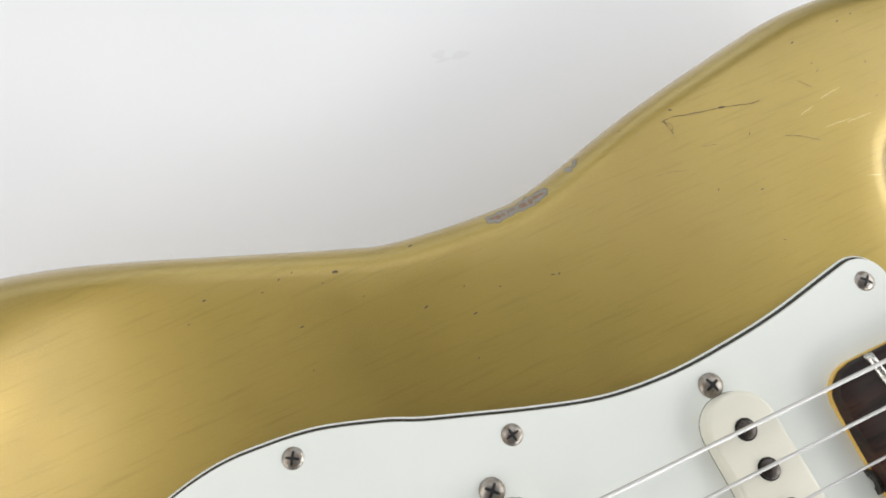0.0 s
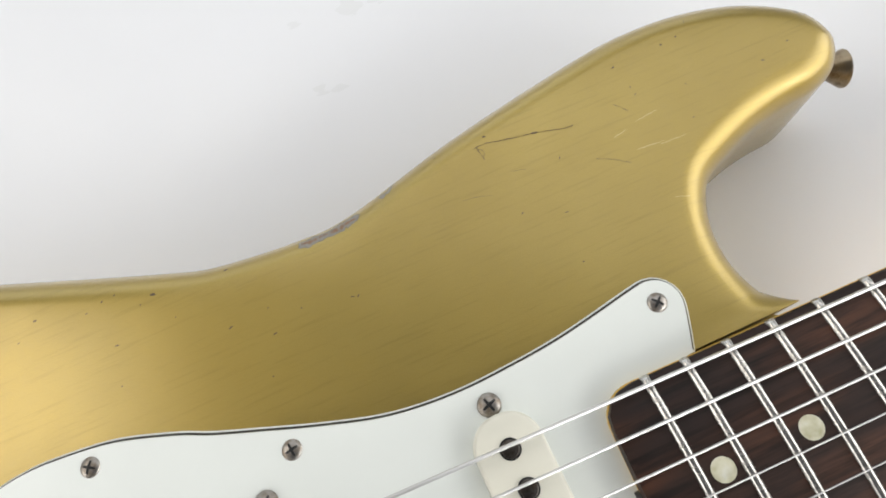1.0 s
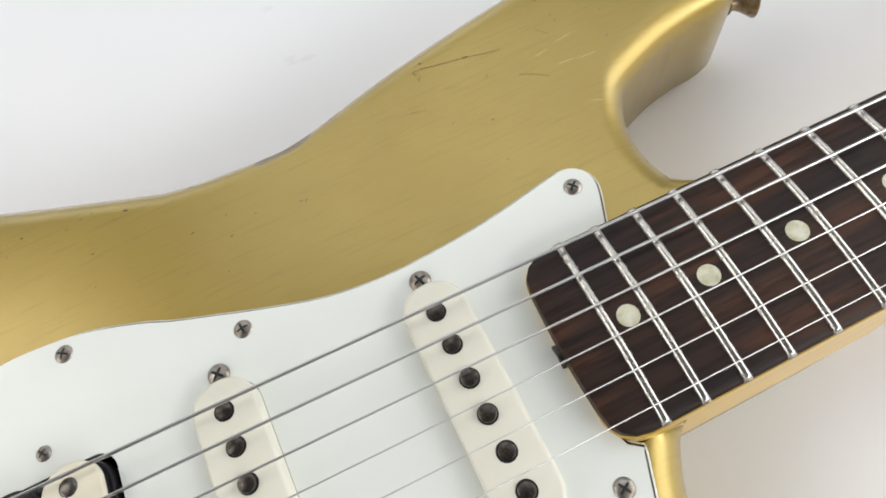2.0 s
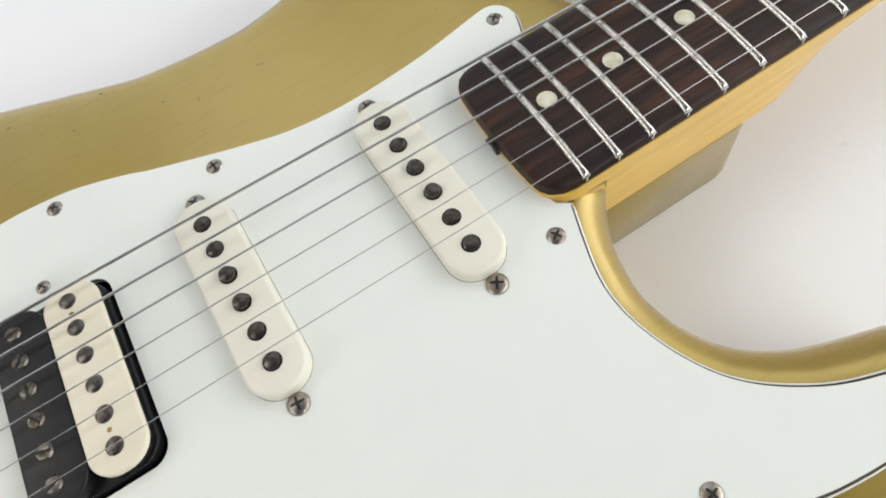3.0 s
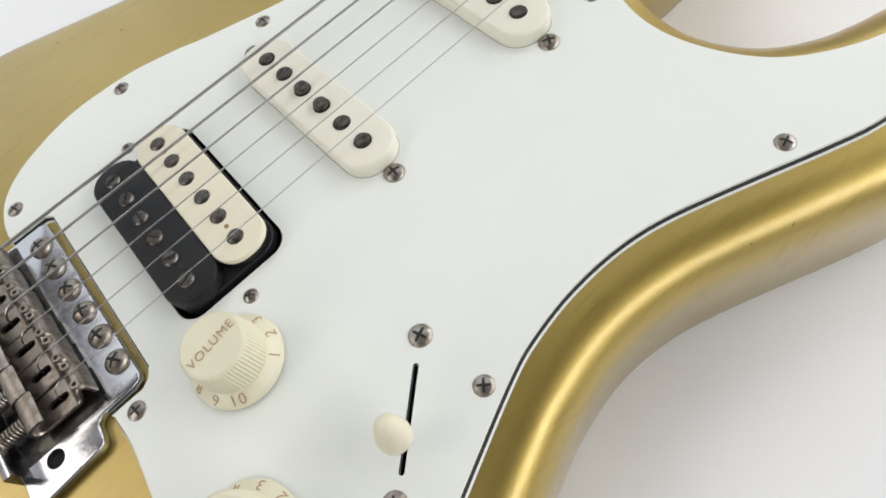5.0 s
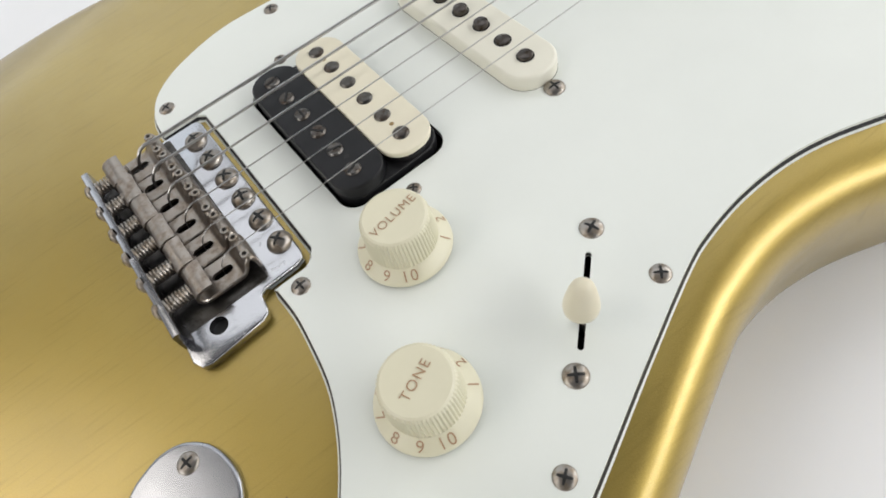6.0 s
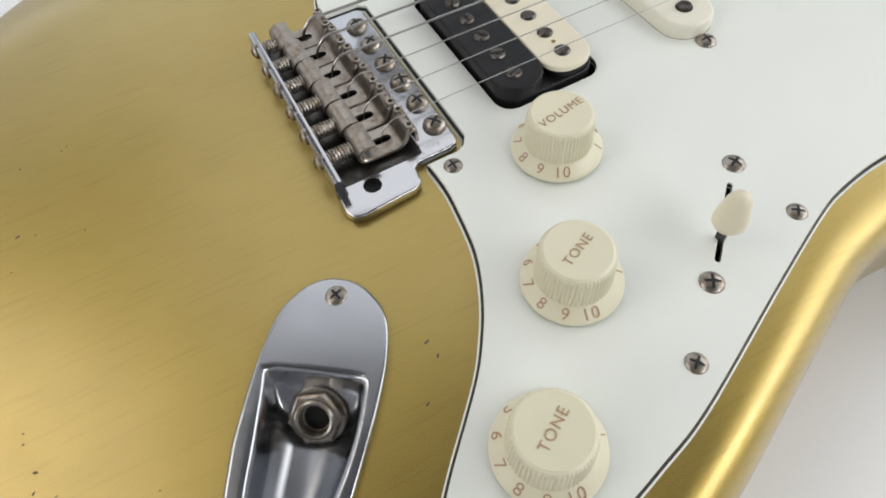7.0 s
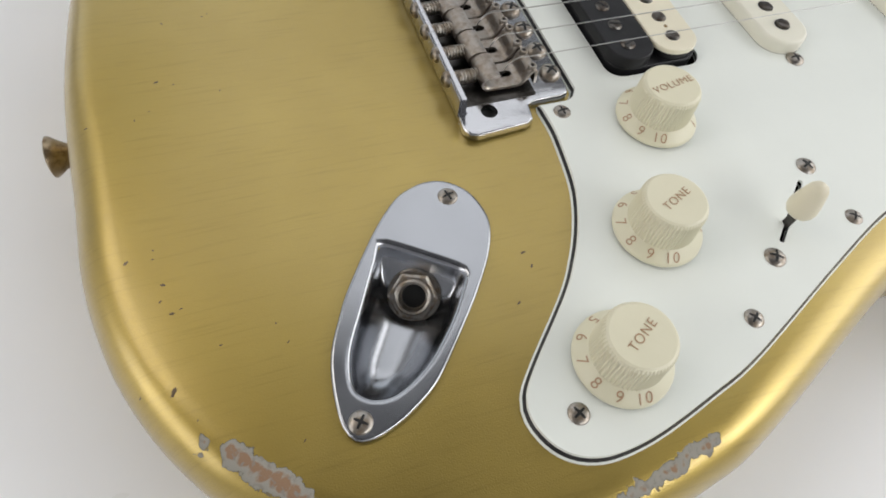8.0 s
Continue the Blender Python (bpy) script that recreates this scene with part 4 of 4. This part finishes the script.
for points in ([(230.5, 96.6), (237.8, 97.4)], [(233.5, 86.5), (241.5, 86.2)], [(226.3, 87.9), (235.1, 87.2)], [(228.6, 69.7), (232.7, 68.2)], [(222.0, 94.5), (226.5, 95.2)]):
    scratch(points, 0.09, RUBBED)
MARKS = [(200.9, 106.6, 2.4), (76.1, 107.7, 2.2), (98.1, 106.4, 1.6), (94.9, 88.2, 1.8), (106.2, 81.0, 1.5), (130.5, 81.8, 1.3), (132.2, 81.4, 1.1), (197.9, 78.9, 1.3), (204.1, 95.6, 1.0),
         (251.1, 117.3, 1.1), (186.5, 112.2, 1.3), (41.0, 115.0, 1.4), (56.0, 110.5, 1.0), (262.0, 122.0, 0.9), (235.0, 105.0, 1.1)]
MARKS += [(256.6, 117.9, 1.1), (276.0, 98.3, 1.2), (286.5, 101.1, 1.2), (233.5, 116.6, 1.3), (246.9, 90.3, 1.1), (62.4, 97.2, 1.4), (61.2, 112.0, 1.0), (35.0, 110.4, 1.0), (186.1, 84.1, 1.1),
          (-141.6, -12.3, 1.2), (-127.1, -69.5, 1.5), (-128.3, -74.0, 1.3), (-123.8, -77.2, 1.1), (-102.4, -117.6, 1.2)]
MARKS += [(-120.8, 1.1, 1.6), (-124.1, -10.4, 0.9), (-135.0, -60.8, 1.8), (-34.7, -85.1, 1.8), (-34.1, -89.7, 1.4), (-41.8, -99.2, 1.4), (-100.8, -93.0, 1.2), (-128.2, -98.0, 2.6), (-126.0, -78.0, 1.5),
          (203.0, -139.5, 1.3), (152.0, -125.5, 1.2), (141.0, -121.5, 1.0)]
for x, y, long in MARKS:
    scuff(x, y, long, long * dice.uniform(0.3, 0.55), dice.uniform(-25, 60), SCUFF)
for _ in range(14):
    scuff(dice.uniform(60, 260), dice.uniform(60, 120), dice.uniform(0.6, 0.9), 0.4, dice.uniform(0, 180), SCUFF)
for _ in range(12):
    scuff(dice.uniform(-140, -95), dice.uniform(-110, 30), dice.uniform(0.6, 1.1), 0.5, dice.uniform(0, 180), SCUFF)
